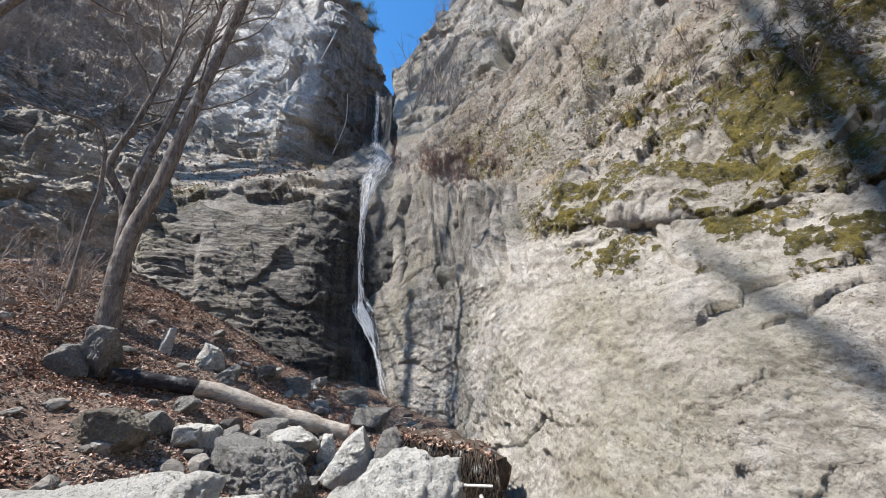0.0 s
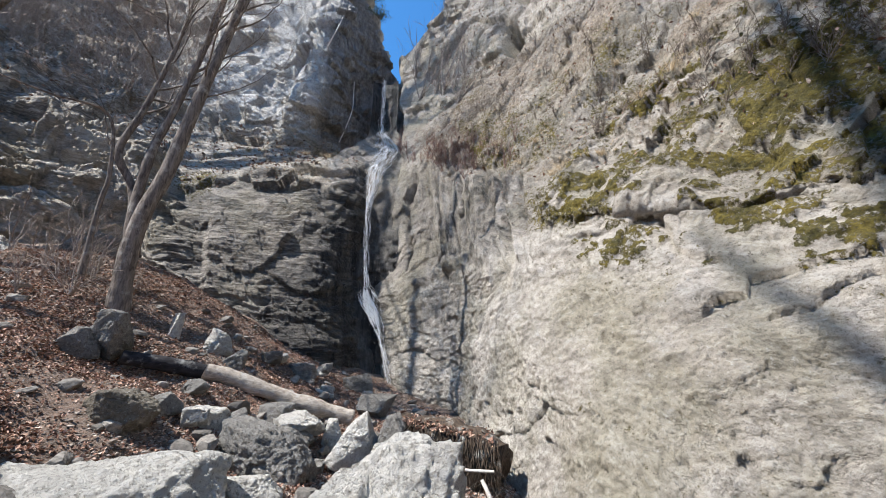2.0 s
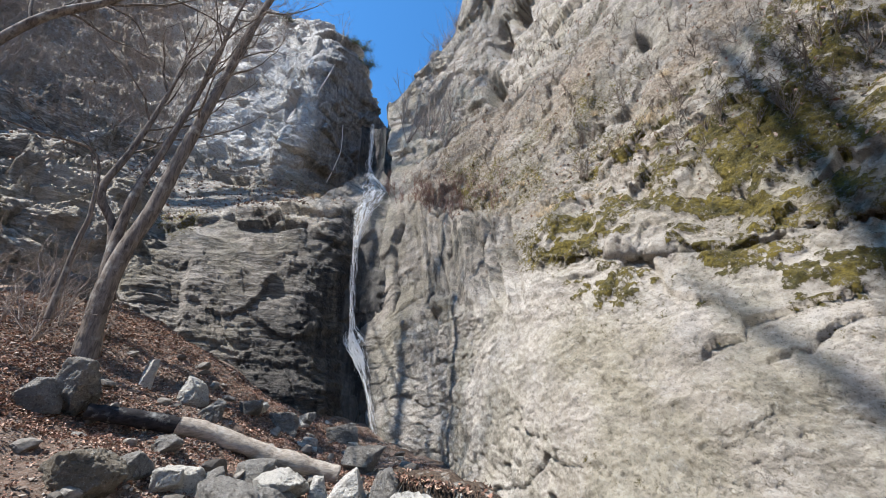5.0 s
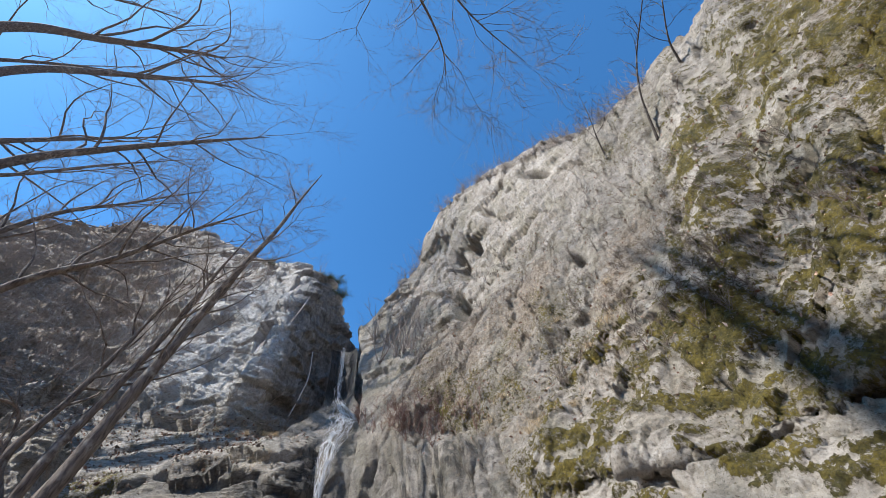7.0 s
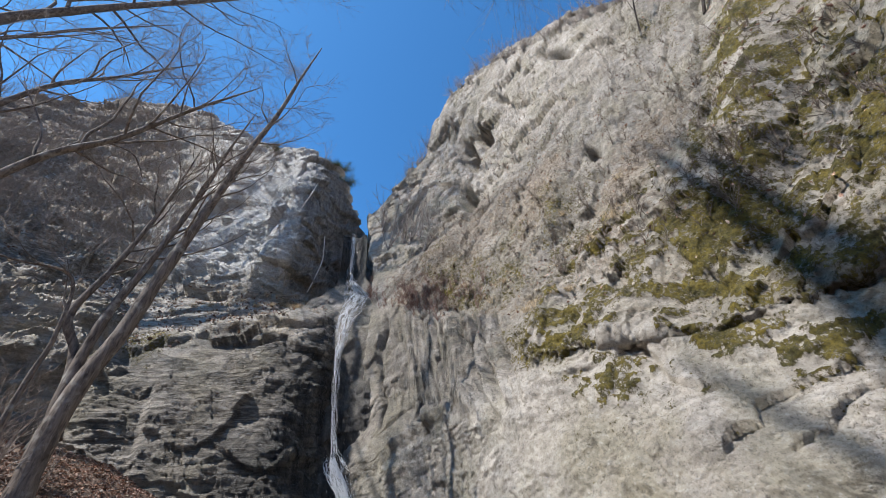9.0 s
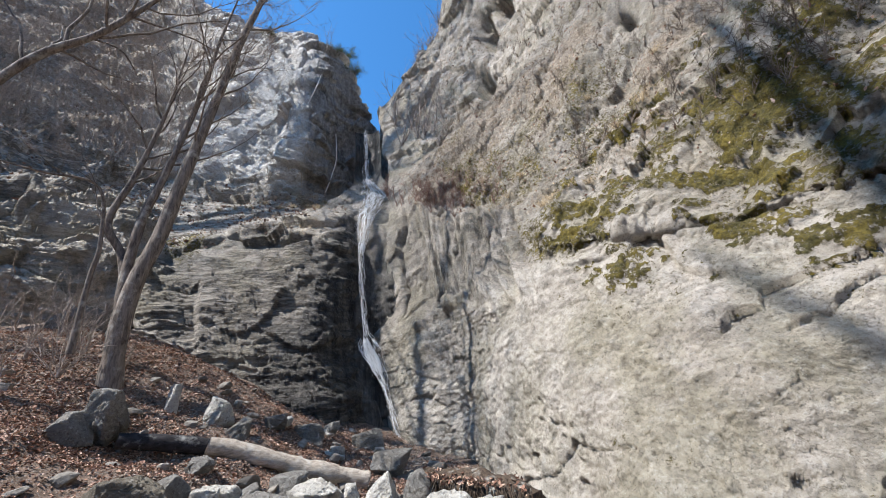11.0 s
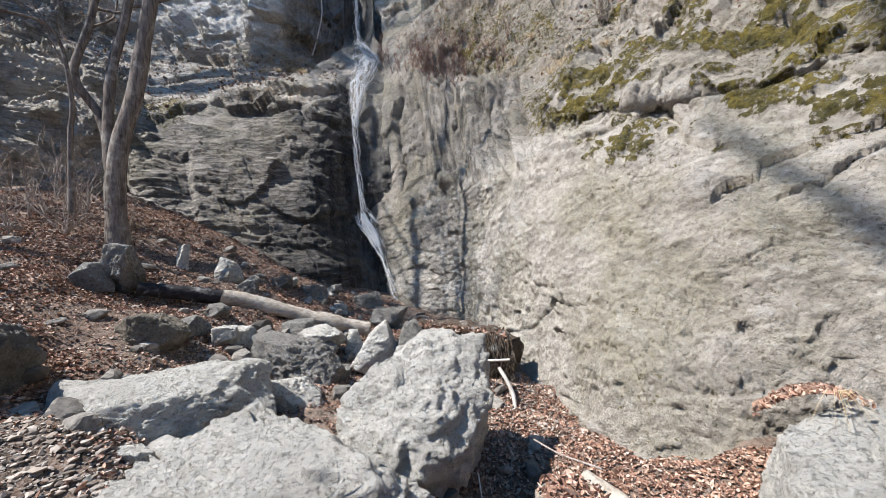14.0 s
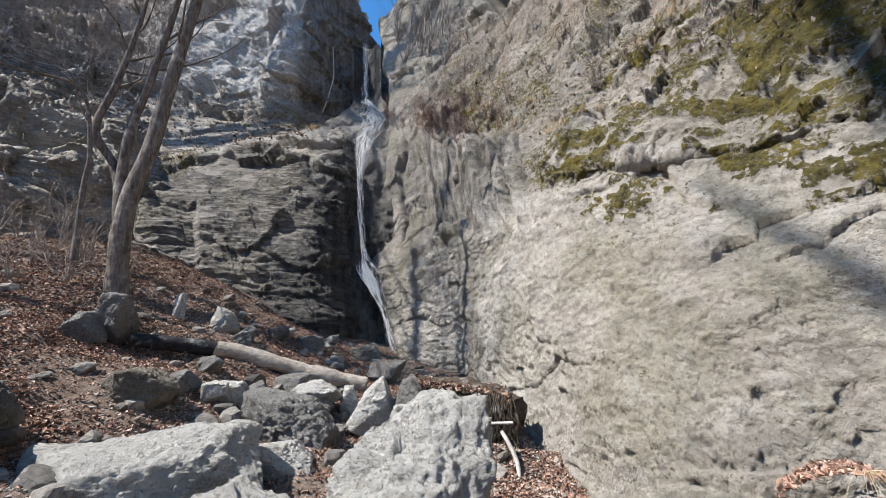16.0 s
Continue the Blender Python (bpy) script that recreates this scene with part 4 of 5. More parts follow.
def leaves(name, x, y, z, size, label, rng, stand=0.5):
    """Curled dead leaves, each a bent blade with a pointed tip."""
    n = len(x)
    outline = np.array([(-0.5, 0, 0), (-0.15, 0.26, 0.05), (0.2, 0.24, 0.07), (0.55, 0, 0.02), (0.2, -0.24, 0.07), (-0.15, -0.26, 0.05), (0.05, 0, -0.05)])
    tris = np.array([(6, 1, 0), (6, 2, 1), (6, 3, 2), (6, 4, 3), (6, 5, 4), (6, 0, 5)])
    s = size * rng.lognormal(0, 0.28, n)
    v = outline[None] * np.stack([s, s * rng.uniform(0.6, 1.3, n), s * rng.uniform(0.5, 3.5, n)], -1)[:, None]
    a, t, r = rng.uniform(0, 6.3, n), rng.normal(0, stand, n), rng.normal(0, stand, n)

    def spin(v, ang, i, j):
        c, s = np.cos(ang)[:, None], np.sin(ang)[:, None]
        w = v.copy()
        w[..., i], w[..., j] = v[..., i] * c - v[..., j] * s, v[..., i] * s + v[..., j] * c
        return w

    v = spin(spin(spin(v, t, 1, 2), r, 0, 2), a, 0, 1)
    v += np.stack([x, y, z + 0.012 + 0.15 * s * np.abs(t)], -1)[:, None]
    return tagged(build(name, v.reshape(-1, 3), (tris[None] + (np.arange(n) * 7)[:, None, None]).reshape(-1, 3), leaf_mat, smooth=False),
                  label, "leaves", kind="stuff")


rng = np.random.default_rng(8)
n = 260000
b, r = rng.uniform(-70, 60, n), 1.3 + 8.2 * rng.random(n) ** 0.8
x, y = r * np.sin(np.radians(b)), r * np.cos(np.radians(b))
thick = 0.55 * fbm(np.stack([x * 0.9, y * 0.9, 0 * x], -1), 3, 91) + 0.9 * step(-0.3, 0.3, x) * step(4.6, 3.6, y) + 0.32 * step(-2.2, -3.6, x) - 0.75 * np.exp(-((x + 2.4) / 0.8) ** 2 - ((y - 1.6) / 0.8) ** 2)
keep = (r < np.interp(b, REACH_B, REACH_R) + 0.15) & (thick + rng.normal(0, 0.3, n) > -0.08)
x, y = x[keep], y[keep]
b, r = rng.uniform(60, 290, 26000), 0.4 + 7.0 * np.sqrt(rng.random(26000))
b2, r2 = rng.uniform(-70, 60, 5000), 0.3 + 1.2 * np.sqrt(rng.random(5000))
b, r = np.concatenate([b, b2]), np.concatenate([r, r2])
x2, y2 = r * np.sin(np.radians(b)), r * np.cos(np.radians(b))
keep = (fbm(np.stack([x2 * 0.9, y2 * 0.9, 0 * x2], -1), 3, 91) + rng.normal(0, 0.35, len(x2)) > -0.1) & (x2 < 3.2)
x, y = np.concatenate([x, x2[keep]]), np.concatenate([y, y2[keep]])
leaves("leaf_litter", x, y, ground_height(x, y), 0.030, "dry reddish-brown leaves drifted over the bank", rng)

# leaves, twigs and chips lodged on the slopes
def pick(points, weight, n):
    weight = np.clip(weight, 0, None)
    return points[rng.choice(len(points), n, p=weight / weight.sum())] + rng.normal(0, 0.02, (n, 3))


area = np.linalg.norm(cliff_right - np.array((0, 0, EYE)), axis=1) ** 2
w = area * step(4.5, 5.3, rock_v) * step(7.6, 6.9, rock_v) * step(-10, -4, rock_u) * step(95, 80, rock_u)
q = pick(cliff_right, w, 3500)
leaves("slope_leaves", q[:, 0], q[:, 1], q[:, 2], 0.06, "dry leaves lodged on the steep rock slope", rng, 0.8)
w2 = area * (step(4.3, 5.0, rock_v) * step(8.0, 7.2, rock_v) + 0.3 * step(3.2, 3.6, rock_v)) * step(0, 8, rock_u) * step(95, 80, rock_u)
chips("slope_chips", pick(cliff_right, w2, 7000), 0.014, "pale stone chips lodged on the rock slope", rng)
area = np.linalg.norm(cliff_left - np.array((0, 0, EYE)), axis=1) ** 2
lb = np.degrees(np.arctan2(cliff_left[:, 0], cliff_left[:, 1]))
w = area * step(1.95, 2.2, left_v) * step(3.1, 2.9, left_v) * step(-70, -60, lb) * step(-17, -20, lb) + 0.5 * area * step(2.9, 3.3, left_v) * step(5.2, 4.8, left_v) * step(-44, -48, lb) * step(-75, -66, lb)
q = pick(cliff_left, w, 5000)
leaves("terrace_leaves", q[:, 0], q[:, 1], q[:, 2], 0.075, "dry leaves lying on the rock terrace", rng, 0.8)
chips("terrace_chips", pick(cliff_left, w, 5000), 0.03, "grey stone chips on the rock terrace", rng)

# ---------------------------------------------------------------- wood
def bark_material(name, light, dark, scale=1.0, grain=(3.0, 3.0, 0.6)):
    m = Nodes(name)
    ridges = m.noise(7.0 * scale, 8, 0.7, m.stretched(*grain), 0.5)
    spots = m.noise(4.0 * scale, 6, 0.65)
    col = m.mix(m.ramp(ridges, (0.35, 0.0), (0.62, 1.0)), dark, light)
    col = m.mix(m.math("MULTIPLY", m.ramp(spots, (0.55, 0.0), (0.68, 1.0)), 0.6), col, (0.42, 0.41, 0.37))
    m.bump(ridges, 0.8, 0.02)
    return m.finish(col, 0.9, 0.2)


bark = bark_material("grey_brown_bark", (0.23, 0.195, 0.165), (0.055, 0.045, 0.04))
twig_bark = bark_material("twig_bark", (0.40, 0.34, 0.295), (0.17, 0.135, 0.115), 2.0)
grey_wood = bark_material("weathered_grey_wood", (0.46, 0.41, 0.34), (0.21, 0.175, 0.135))
log_wood = bark_material("barkless_log", (0.44, 0.39, 0.325), (0.20, 0.165, 0.13), 1.0, (0.8, 2.4, 3.4))
rotten = bark_material("rotten_wood", (0.095, 0.068, 0.048), (0.018, 0.014, 0.011), 1.6)
old_wood = bark_material("old_stump_wood", (0.30, 0.26, 0.21), (0.10, 0.08, 0.065), 1.4)
# near-black copy of the log wood, painting a shadow onto one end
shadowed = bark_material("shadowed_wood", (0.035, 0.033, 0.035), (0.010, 0.009, 0.010), 1.0, (0.8, 2.4, 3.4))


def grow(rng, start, way, length, points=7, wander=0.22, rise=0.10):
    """A wandering branch line that turns slowly upwards."""
    way = np.asarray(way, float) / np.linalg.norm(way)
    out, at = [np.asarray(start, float)], np.asarray(start, float)
    for _ in range(points - 1):
        way = way + rng.normal(0, wander, 3) + (0, 0, rise)
        way /= np.linalg.norm(way)
        at = at + way * length / (points - 1)
        out.append(at)
    return np.array(out)


def fork_way(rng, along, spread):
    """A direction that leaves the line along by about spread radians."""
    side = np.cross(along, rng.normal(size=3))
    side /= np.linalg.norm(side) + 1e-9
    return along * math.cos(spread) + side * math.sin(spread)


def bare_tree(label, stems, radii, seed, limbs=9, limb=2.6, subs=7, twigs=6, low=0.35, droop=0.08, group="", name="bare_tree", wood=None, size=1.0):
    """A leafless tree: stems are lines of points, from which limbs, branches and twigs grow."""
    rng = np.random.default_rng(seed)
    tree = tagged(new(name), label, "tree", group)
    base = Vector(stems[0][0])
    tree.location = base
    fine = Tubes()
    for stem, radius in zip(stems, radii):
        line = spline(stem, 40)
        rough = 1 + 0.10 * vnoise(line * 3.0, seed)
        taper = radius * (np.linspace(1, 0.02, 40) ** 0.65) * rough
        taper[:4] *= np.linspace(1.25, 1.0, 4)
        trunk = Tubes()
        trunk.add(line - np.array(base), taper, 12)
        trunk.make("trunk", wood or bark, tree)
        for k in range(limbs):
            f = low + (0.99 - low) * (k + rng.random()) / limbs
            i = min(int(f * 39), 38)
            along = line[i + 1] - line[i]
            along /= np.linalg.norm(along)
            reach = size * limb * (1.15 - 0.50 * (f - low) / (1 - low)) * rng.uniform(0.6, 1.15)
            l1 = grow(rng, line[i], fork_way(rng, along, rng.uniform(0.5, 0.95)), reach, 9, 0.16, droop)
            r1 = min(taper[i] * 0.5, 0.010 * reach + 0.003)
            mid = Tubes()
            mid.add(l1 - np.array(base), r1 * np.linspace(1, 0.2, 9), 6)
            mid.make("limb", wood or bark, tree)
            for _ in range(subs):
                j = int(rng.integers(2, 9))
                w1 = l1[j] - l1[j - 1]
                w1 /= np.linalg.norm(w1)
                s2 = reach * rng.uniform(0.25, 0.55)
                l2 = grow(rng, l1[j], fork_way(rng, w1, rng.uniform(0.4, 0.9)), s2, 6, 0.18, droop)
                fine.add(l2 - np.array(base), max(r1 * 0.22, 0.0042 * size ** 0.35) * np.linspace(1, 0.35, 6), 4)
                for _ in range(twigs):
                    q = int(rng.integers(1, 6))
                    w2 = l2[q] - l2[q - 1]
                    w2 /= np.linalg.norm(w2)
                    l3 = grow(rng, l2[q], fork_way(rng, w2, rng.uniform(0.35, 0.9)), s2 * rng.uniform(0.3, 0.7), 4, 0.2, droop)
                    fine.add(l3 - np.array(base), np.linspace(0.0029, 0.0012, 4) * size ** 0.4, 3)
    tagged(fine.make("twig_spray", wood or twig_bark, tree), kind="stuff")
    return tree


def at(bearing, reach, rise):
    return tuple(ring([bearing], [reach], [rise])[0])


main = [(-4.50, 4.55, 1.55), (-4.53, 4.51, 2.46), (-4.48, 4.54, 3.19), (-4.38, 4.65, 3.85), (-4.28, 4.76, 4.97), (-4.11, 4.91, 6.52), (-3.92, 5.05, 8.10), (-3.67, 5.21, 9.70), (-3.42, 5.25, 11.4), (-3.1, 5.3, 13.2)]
second = [(-4.56, 4.60, 2.55), (-4.72, 4.62, 3.10), (-4.77, 4.70, 4.15), (-4.65, 4.82, 5.12), (-4.46, 5.00, 6.87), (-4.40, 5.10, 8.20), (-4.2, 5.2, 9.8)]
third = [(-4.74, 4.66, 3.15), (-4.93, 4.67, 3.67), (-5.10, 4.52, 4.12), (-4.98, 4.62, 4.88), (-4.87, 4.74, 5.93), (-4.81, 4.80, 6.80), (-4.75, 4.85, 8.0)]
def further(line, k):
    return [(k * x, k * y, EYE + k * (z - EYE)) for x, y, z in line]


main, second, third = further(main, 1.13), further(second, 1.13), further(third, 1.13)
bare_tree("leaning grey tree with three bare stems on the bank", [main, second, third], [0.145, 0.095, 0.075], 3, limbs=14, limb=2.0, subs=8, twigs=8, low=0.5)
bare_tree("thin crooked bare tree beside a larger one", [[(-5.33, 4.68, 2.3), (-5.33, 4.67, 3.3), (-5.30, 4.66, 3.9), (-5.42, 4.52, 4.75), (-5.8, 4.0, 4.75), (-6.3, 3.4, 4.8)]], [0.036], 9, limbs=7, limb=0.9, subs=4, twigs=5, low=0.4)
def hill_height(x, y):
    """The height of the wooded hillside behind the western wall."""
    near = np.hypot(cliff_left[:, 0] - x, cliff_left[:, 1] - y) < 0.9
    low = float(ground_height(np.array([x]), np.array([y]))[0])
    return max(low, float(cliff_left[near, 2].max())) if near.any() else low


def grove_tree(label, foot, ways, radius, seed, far, limbs=14, limb=2.3, low=0.3, droop=0.03):
    """A tall slender tree on the hillside; ways are bearing, reach and rise of points up its trunk, before it is set further off."""
    line = further([at(*w) for w in ways], far)
    x, y = foot[0] * far, foot[1] * far
    base = (x, y, hill_height(x, y) - 0.2)
    bare_tree(label, [[base] + line], [radius * far], seed, limbs=limbs, limb=limb, subs=8, twigs=8, low=low, droop=droop, group="trees on the bank", size=far)


grove_tree("tall bare tree leaning over the stream", (-5.9, 0.5), ((-85, 5.2, 49), (-81, 4.7, 56), (-74, 3.9, 63.5), (-70, 3.6, 66)), 0.075, 15, 5.0, low=0.42)
grove_tree("slender bare tree leaning over the stream", (-6.0, 1.1), ((-80, 5.7, 47), (-75.5, 5.2, 55), (-68, 4.9, 62), (-62, 4.6, 65)), 0.07, 22, 4.2, low=0.42)
grove_tree("bare tree with long drooping branches on the bank", (-6.6, 1.9), ((-70.5, 6.5, 41.5), (-66, 6.0, 49), (-58, 5.5, 57), (-48, 5.0, 63)), 0.09, 29, 1.9, low=0.40)
grove_tree("thin bare tree among others on the bank", (-7.2, 1.5), ((-74, 7.0, 41), (-69, 6.6, 48), (-62, 6.0, 55)), 0.06, 57, 3.2, 12, 2.4)
for foot, ways, seed, far in (((-8.8, 2.0), ((-70, 8.6, 40), (-64, 8.0, 48), (-56, 7.4, 55)), 61, 2.6), ((-8.6, 0.6), ((-82, 8.2, 46), (-76, 7.8, 55), (-66, 7.0, 62)), 62, 3.6), ((-8.2, -0.6), ((-90, 7.8, 52), (-86, 6.9, 60), (-80, 6.2, 65)), 64, 4.2)):
    grove_tree("slender bare tree deeper in the grove", foot, ways, 0.05, seed, far, 11, 2.2, 0.3, 0.04)
bare_tree("bare curved tree in front of the western wall", [[(-7.3, 3.1, 2.6), at(-60, 7.5, 32), at(-54, 7.0, 40), at(-48, 6.7, 47.5), at(-40, 6.2, 54)]], [0.075], 36, limbs=18, limb=2.4, subs=8, twigs=7, low=0.28, droop=0.03, group="trees on the bank")
bare_tree("slender bare tree deeper in the grove", [[(-10.2, 3.6, 3.4), at(-64, 9.6, 38), at(-58, 9.2, 46), at(-50, 8.8, 53)]], [0.07], 63, limbs=20, limb=2.4, subs=9, twigs=8, low=0.25, droop=0.04, group="trees on the bank")
bare_tree("bare tree behind the path with overhanging boughs", [[(-2.6, -3.4, 0.4), (-2.2, -2.8, 5), (-1.2, -1.9, 9.5), (0.3, -0.5, 12.5), (1.8, 0.7, 14.2)], [(-0.9, -1.6, 10.4), (0.6, -0.2, 12.2), (1.7, 0.9, 12.3), (2.9, 1.8, 11.4)], [(-1.6, -2.3, 8.0), (0.2, 0.2, 11.6), (0.9, 1.5, 12.4), (1.0, 2.4, 12.2)]], [0.13, 0.04, 0.04], 43, limbs=10, limb=2.4, subs=7, twigs=7, low=0.6, droop=-0.02, group="trees on the bank")
# added out of view so its stems throw the shadow bands on the cliff
bare_tree("tall bare tree out of view, added to shade the cliff", [[(-9.5, -13.5, 0.5), (-9.9, -14.9, 10.55), (-10.6, -12.1, 18.55), (-11.7, -7.7, 23.05), (-12.65, -4.27, 26.25), (-13, -2.9, 27.65)],
          [(-12.6, -6.4, 23.75), (-12.3, -4.9, 25.75), (-11.76, -3.86, 27.82), (-11.4, -3.24, 29.05), (-10.7, -2, 31.55), (-10.2, -1.1, 33.35)], [(-12, -5.5, 25.15), (-11.2, -3.8, 28.15), (-10.6, -2.8, 30.15), (-9.7, -1.4, 32.95)]],
          [0.29, 0.30, 0.22], 50, limbs=9, limb=1.3, subs=6, twigs=5, low=0.45, droop=0.03, group="trees on the bank", size=1.8)


def rough_log(name, label, path, radius, mat, seed, sides=18, flat=1.0):
    line = spline(path, 60)
    t = Tubes()
    t.add(line, radius * (1 + 0.12 * vnoise(line * 2.2, seed) + 0.06 * vnoise(line * 9, seed + 1)), sides, flat)
    v, f = np.concatenate(t.v), np.concatenate(t.f)
    v = v + 0.10 * radius * fbm(v * (6, 6, 6), 4, seed)[:, None] * np.array((1, 1, 1))
    caps = []
    for s, end in ((0, 0), (len(v) - sides, -1)):
        v = np.concatenate([v, line[end:end + 1] if end == 0 else line[-1:]])
        c = len(v) - 1
        caps += [(s + k, s + (k + 1) % sides, c, c) for k in range(sides)]
    tris = np.array([c[:3] for c in caps])
    quads = np.concatenate([f[:, [0, 1, 2]], f[:, [0, 2, 3]]])
    return build(name, v, np.concatenate([quads, tris]), mat, label=label)


log = tagged(new("fallen_log"), "weathered grey fallen log lying across stones, shadow painted on one end", "log")
# the first length is coloured dark to stand for the shadow lying there
for nm, mat, pts, r in (("charred_end", shadowed, [(-4.06, 4.30, 1.24), (-3.75, 4.55, 1.17), (-3.36, 4.84, 1.06)], 0.088),
                        ("bare_trunk", log_wood, [(-3.36, 4.84, 1.06), (-3.05, 5.02, 0.97), (-2.39, 5.34, 0.69), (-1.95, 5.50, 0.55), (-1.53, 5.64, 0.43)], 0.102)):
    ob = rough_log(nm, "", pts, r, mat, 5)
    ob.parent = log

stump = tagged(new("tree_stump"), "old grey cut stump topped with dead leaves", "stump")
rng = np.random.default_rng(3)
rim = np.linspace(0, 2 * np.pi, 72, endpoint=False)
hs = np.linspace(-0.30, 0.16, 26)
flare = 0.20 + 0.09 * np.exp(-(hs + 0.30) / 0.12)
ridge = 1 + 0.025 * np.sign(np.sin(rim * 9 + 0.6)) * np.abs(np.sin(rim * 9 + 0.6)) ** 0.5 + 0.02 * np.sin(rim * 23)
sx = (flare[:, None] * ridge[None])
v = np.stack([sx * np.cos(rim), sx * np.sin(rim), np.repeat(hs[:, None], 72, 1)], -1)
v[-1, :, 2] += 0.015 * np.sin(rim * 5) + 0.008 * np.sin(rim * 13)
v = np.concatenate([v.reshape(-1, 3), [(0, 0, 0.168)]])
v += 0.012 * fbm(v * (22, 22, 5), 3, 6)[:, None] * (1, 1, 0.4)
f = [(r * 72 + k, r * 72 + (k + 1) % 72, (r + 1) * 72 + (k + 1) % 72) for r in range(25) for k in range(72)] + [(r * 72 + k, (r + 1) * 72 + (k + 1) % 72, (r + 1) * 72 + k) for r in range(25) for k in range(72)] + [(25 * 72 + k, 25 * 72 + (k + 1) % 72, 26 * 72) for k in range(72)]
body = build("stump_body", v, f, old_wood, stump)
stump.location = (0.53, 2.24, -0.14)
a, r = rng.uniform(0, 6.3, 240), 0.19 * np.sqrt(rng.random(240))
top_leaves = leaves("leaves_on_stump", 0.53 + r * np.cos(a), 2.24 + r * np.sin(a), 0.045 + 0 * r, 0.05, "dry leaves heaped on the stump", rng)

pole = tagged(rough_log("fallen_branch", "", [(0.66, 2.40, 0.06), (0.82, 2.20, 0.0), (0.98, 2.0, -0.10), (1.22, 1.70, -0.2)], 0.055, grey_wood, 9, 14, 0.7),
              "split weathered branch lying in dead leaves", "branch")

# rotten trunk beside the cliff, with torn fibres hanging from it
old = tagged(new("rotten_trunk"), "dark rotten tree trunk with torn fibres, leaves lying on top", "trunk")
core = rough_log("rotten_core", "", [(-0.75, 5.05, 0.36), (-0.25, 4.95, 0.38), (0.2, 4.75, 0.33), (0.48, 4.50, 0.22)], 0.26, rotten, 17, 26)
core.parent = old
fibres = Tubes()
for k in range(420):
    f = rng.random()
    x, y = -0.55 + 1.05 * f, 4.72 - 0.38 * f + rng.normal(0, 0.03)
    z0 = 0.46 - 0.10 * f + rng.normal(0, 0.09)
    ln = rng.uniform(0.08, 0.45)
    fibres.add([(x, y, z0), (x + rng.normal(0, 0.03), y - 0.10 + rng.normal(0, 0.03), z0 - 0.35 * ln), (x + rng.normal(0, 0.12), y - 0.10 + rng.normal(0, 0.04), z0 - ln)], (0.009, 0.006, 0.002), 3)
fibres.make("torn_bark", rotten, old)["kind"] = "stuff"
n = 700
f = rng.random(n)
leaves("leaves_on_trunk", -0.75 + 1.2 * f, 4.98 - 0.35 * f + rng.normal(0, 0.13, n), 0.60 - 0.10 * f + rng.normal(0, 0.015, n), 0.05, "dry brown leaves lying on the rotten trunk", rng)

pale_wood = bark_material("bleached_stick", (0.66, 0.62, 0.56), (0.42, 0.38, 0.33))
for label, pts, r in (("bleached white stick lying level on stones", [(0.02, 4.05, 0.34), (0.20, 4.05, 0.335), (0.42, 4.02, 0.345)], 0.014),
                      ("bleached white stick leaning on the rotten trunk", [(0.30, 4.05, 0.26), (0.36, 4.0, 0.16), (0.43, 3.95, 0.0), (0.44, 3.9, -0.12)], 0.020),
                      ("thin bare twig lying on the leaves", [(0.45, 2.95, 0.02), (0.62, 2.8, -0.02), (0.85, 2.62, -0.03)], 0.008),
                      ("thin pale twig hanging below the boulder", [(0.0, 2.62, -0.05), (0.015, 2.58, -0.18), (0.03, 2.55, -0.30)], 0.004)):
    tagged(rough_log("stick", "", pts, r, twig_bark if "bare twig" in label else pale_wood, 31, 8), label, "stick")

# ---------------------------------------------------------------- plants on the rock
class Surface:
    """Finds places on a cliff's surface by the way they are seen from the standing place."""

    def __init__(self, points):
        self.points = points
        off = points - np.array((0, 0, EYE))
        self.dist = np.linalg.norm(off, axis=1).astype(np.float32)
        self.way = (off / self.dist[:, None]).astype(np.float32)

    def find(self, bearing, rise):
        way = np.array(at(bearing, 1.0, rise)) - (0, 0, EYE)
        near = self.way @ (way / np.linalg.norm(way)).astype(np.float32)
        close = np.argpartition(-near, 12)[:12]
        return self.points[close[np.argmin(self.dist[close])]]


def on_rock(surface, bearing, rise):
    return surface.find(bearing, rise)


cliff_right, cliff_left = Surface(cliff_right), Surface(cliff_left)


straw = Nodes("dry_grass")
isle = straw.add("ShaderNodeNewGeometry").outputs["Random Per Island"]
straw_mat = straw.finish(straw.ramp(isle, (0.0, (0.20, 0.14, 0.075)), (0.6, (0.42, 0.32, 0.19)), (1.0, (0.62, 0.52, 0.36))), 0.8)


def blades(t, rng, root, count, length, spread=0.6):
    """Drooping grass blades growing from one root."""
    for _ in range(count):
        a, s = rng.uniform(0, 6.3), rng.uniform(0.1, spread)
        out = np.array((math.cos(a) * s, math.sin(a) * s, 0))
        ln = length * rng.uniform(0.6, 1.2)
        foot = root + 0.25 * length * out + (0, 0, -0.02)
        t.add([foot, foot + ln * (0.5 * out + (0, 0, 0.45)), foot + ln * (1.1 * out + (0, 0, 0.35)), foot + ln * (1.6 * out + (0, 0, -0.15))], (0.0016, 0.0019, 0.0014, 0.0006), 3)


rng = np.random.default_rng(77)


def tuft(points, bearing, rise, length, count=70, label="straw-coloured tuft of dead grass on the rock"):
    t = Tubes()
    root = on_rock(points, bearing, rise)
    blades(t, rng, np.zeros(3), count, length)
    ob = tagged(t.make("grass_tuft", straw_mat), label, "grass tuft", "dead grass tufts")
    ob.location = root


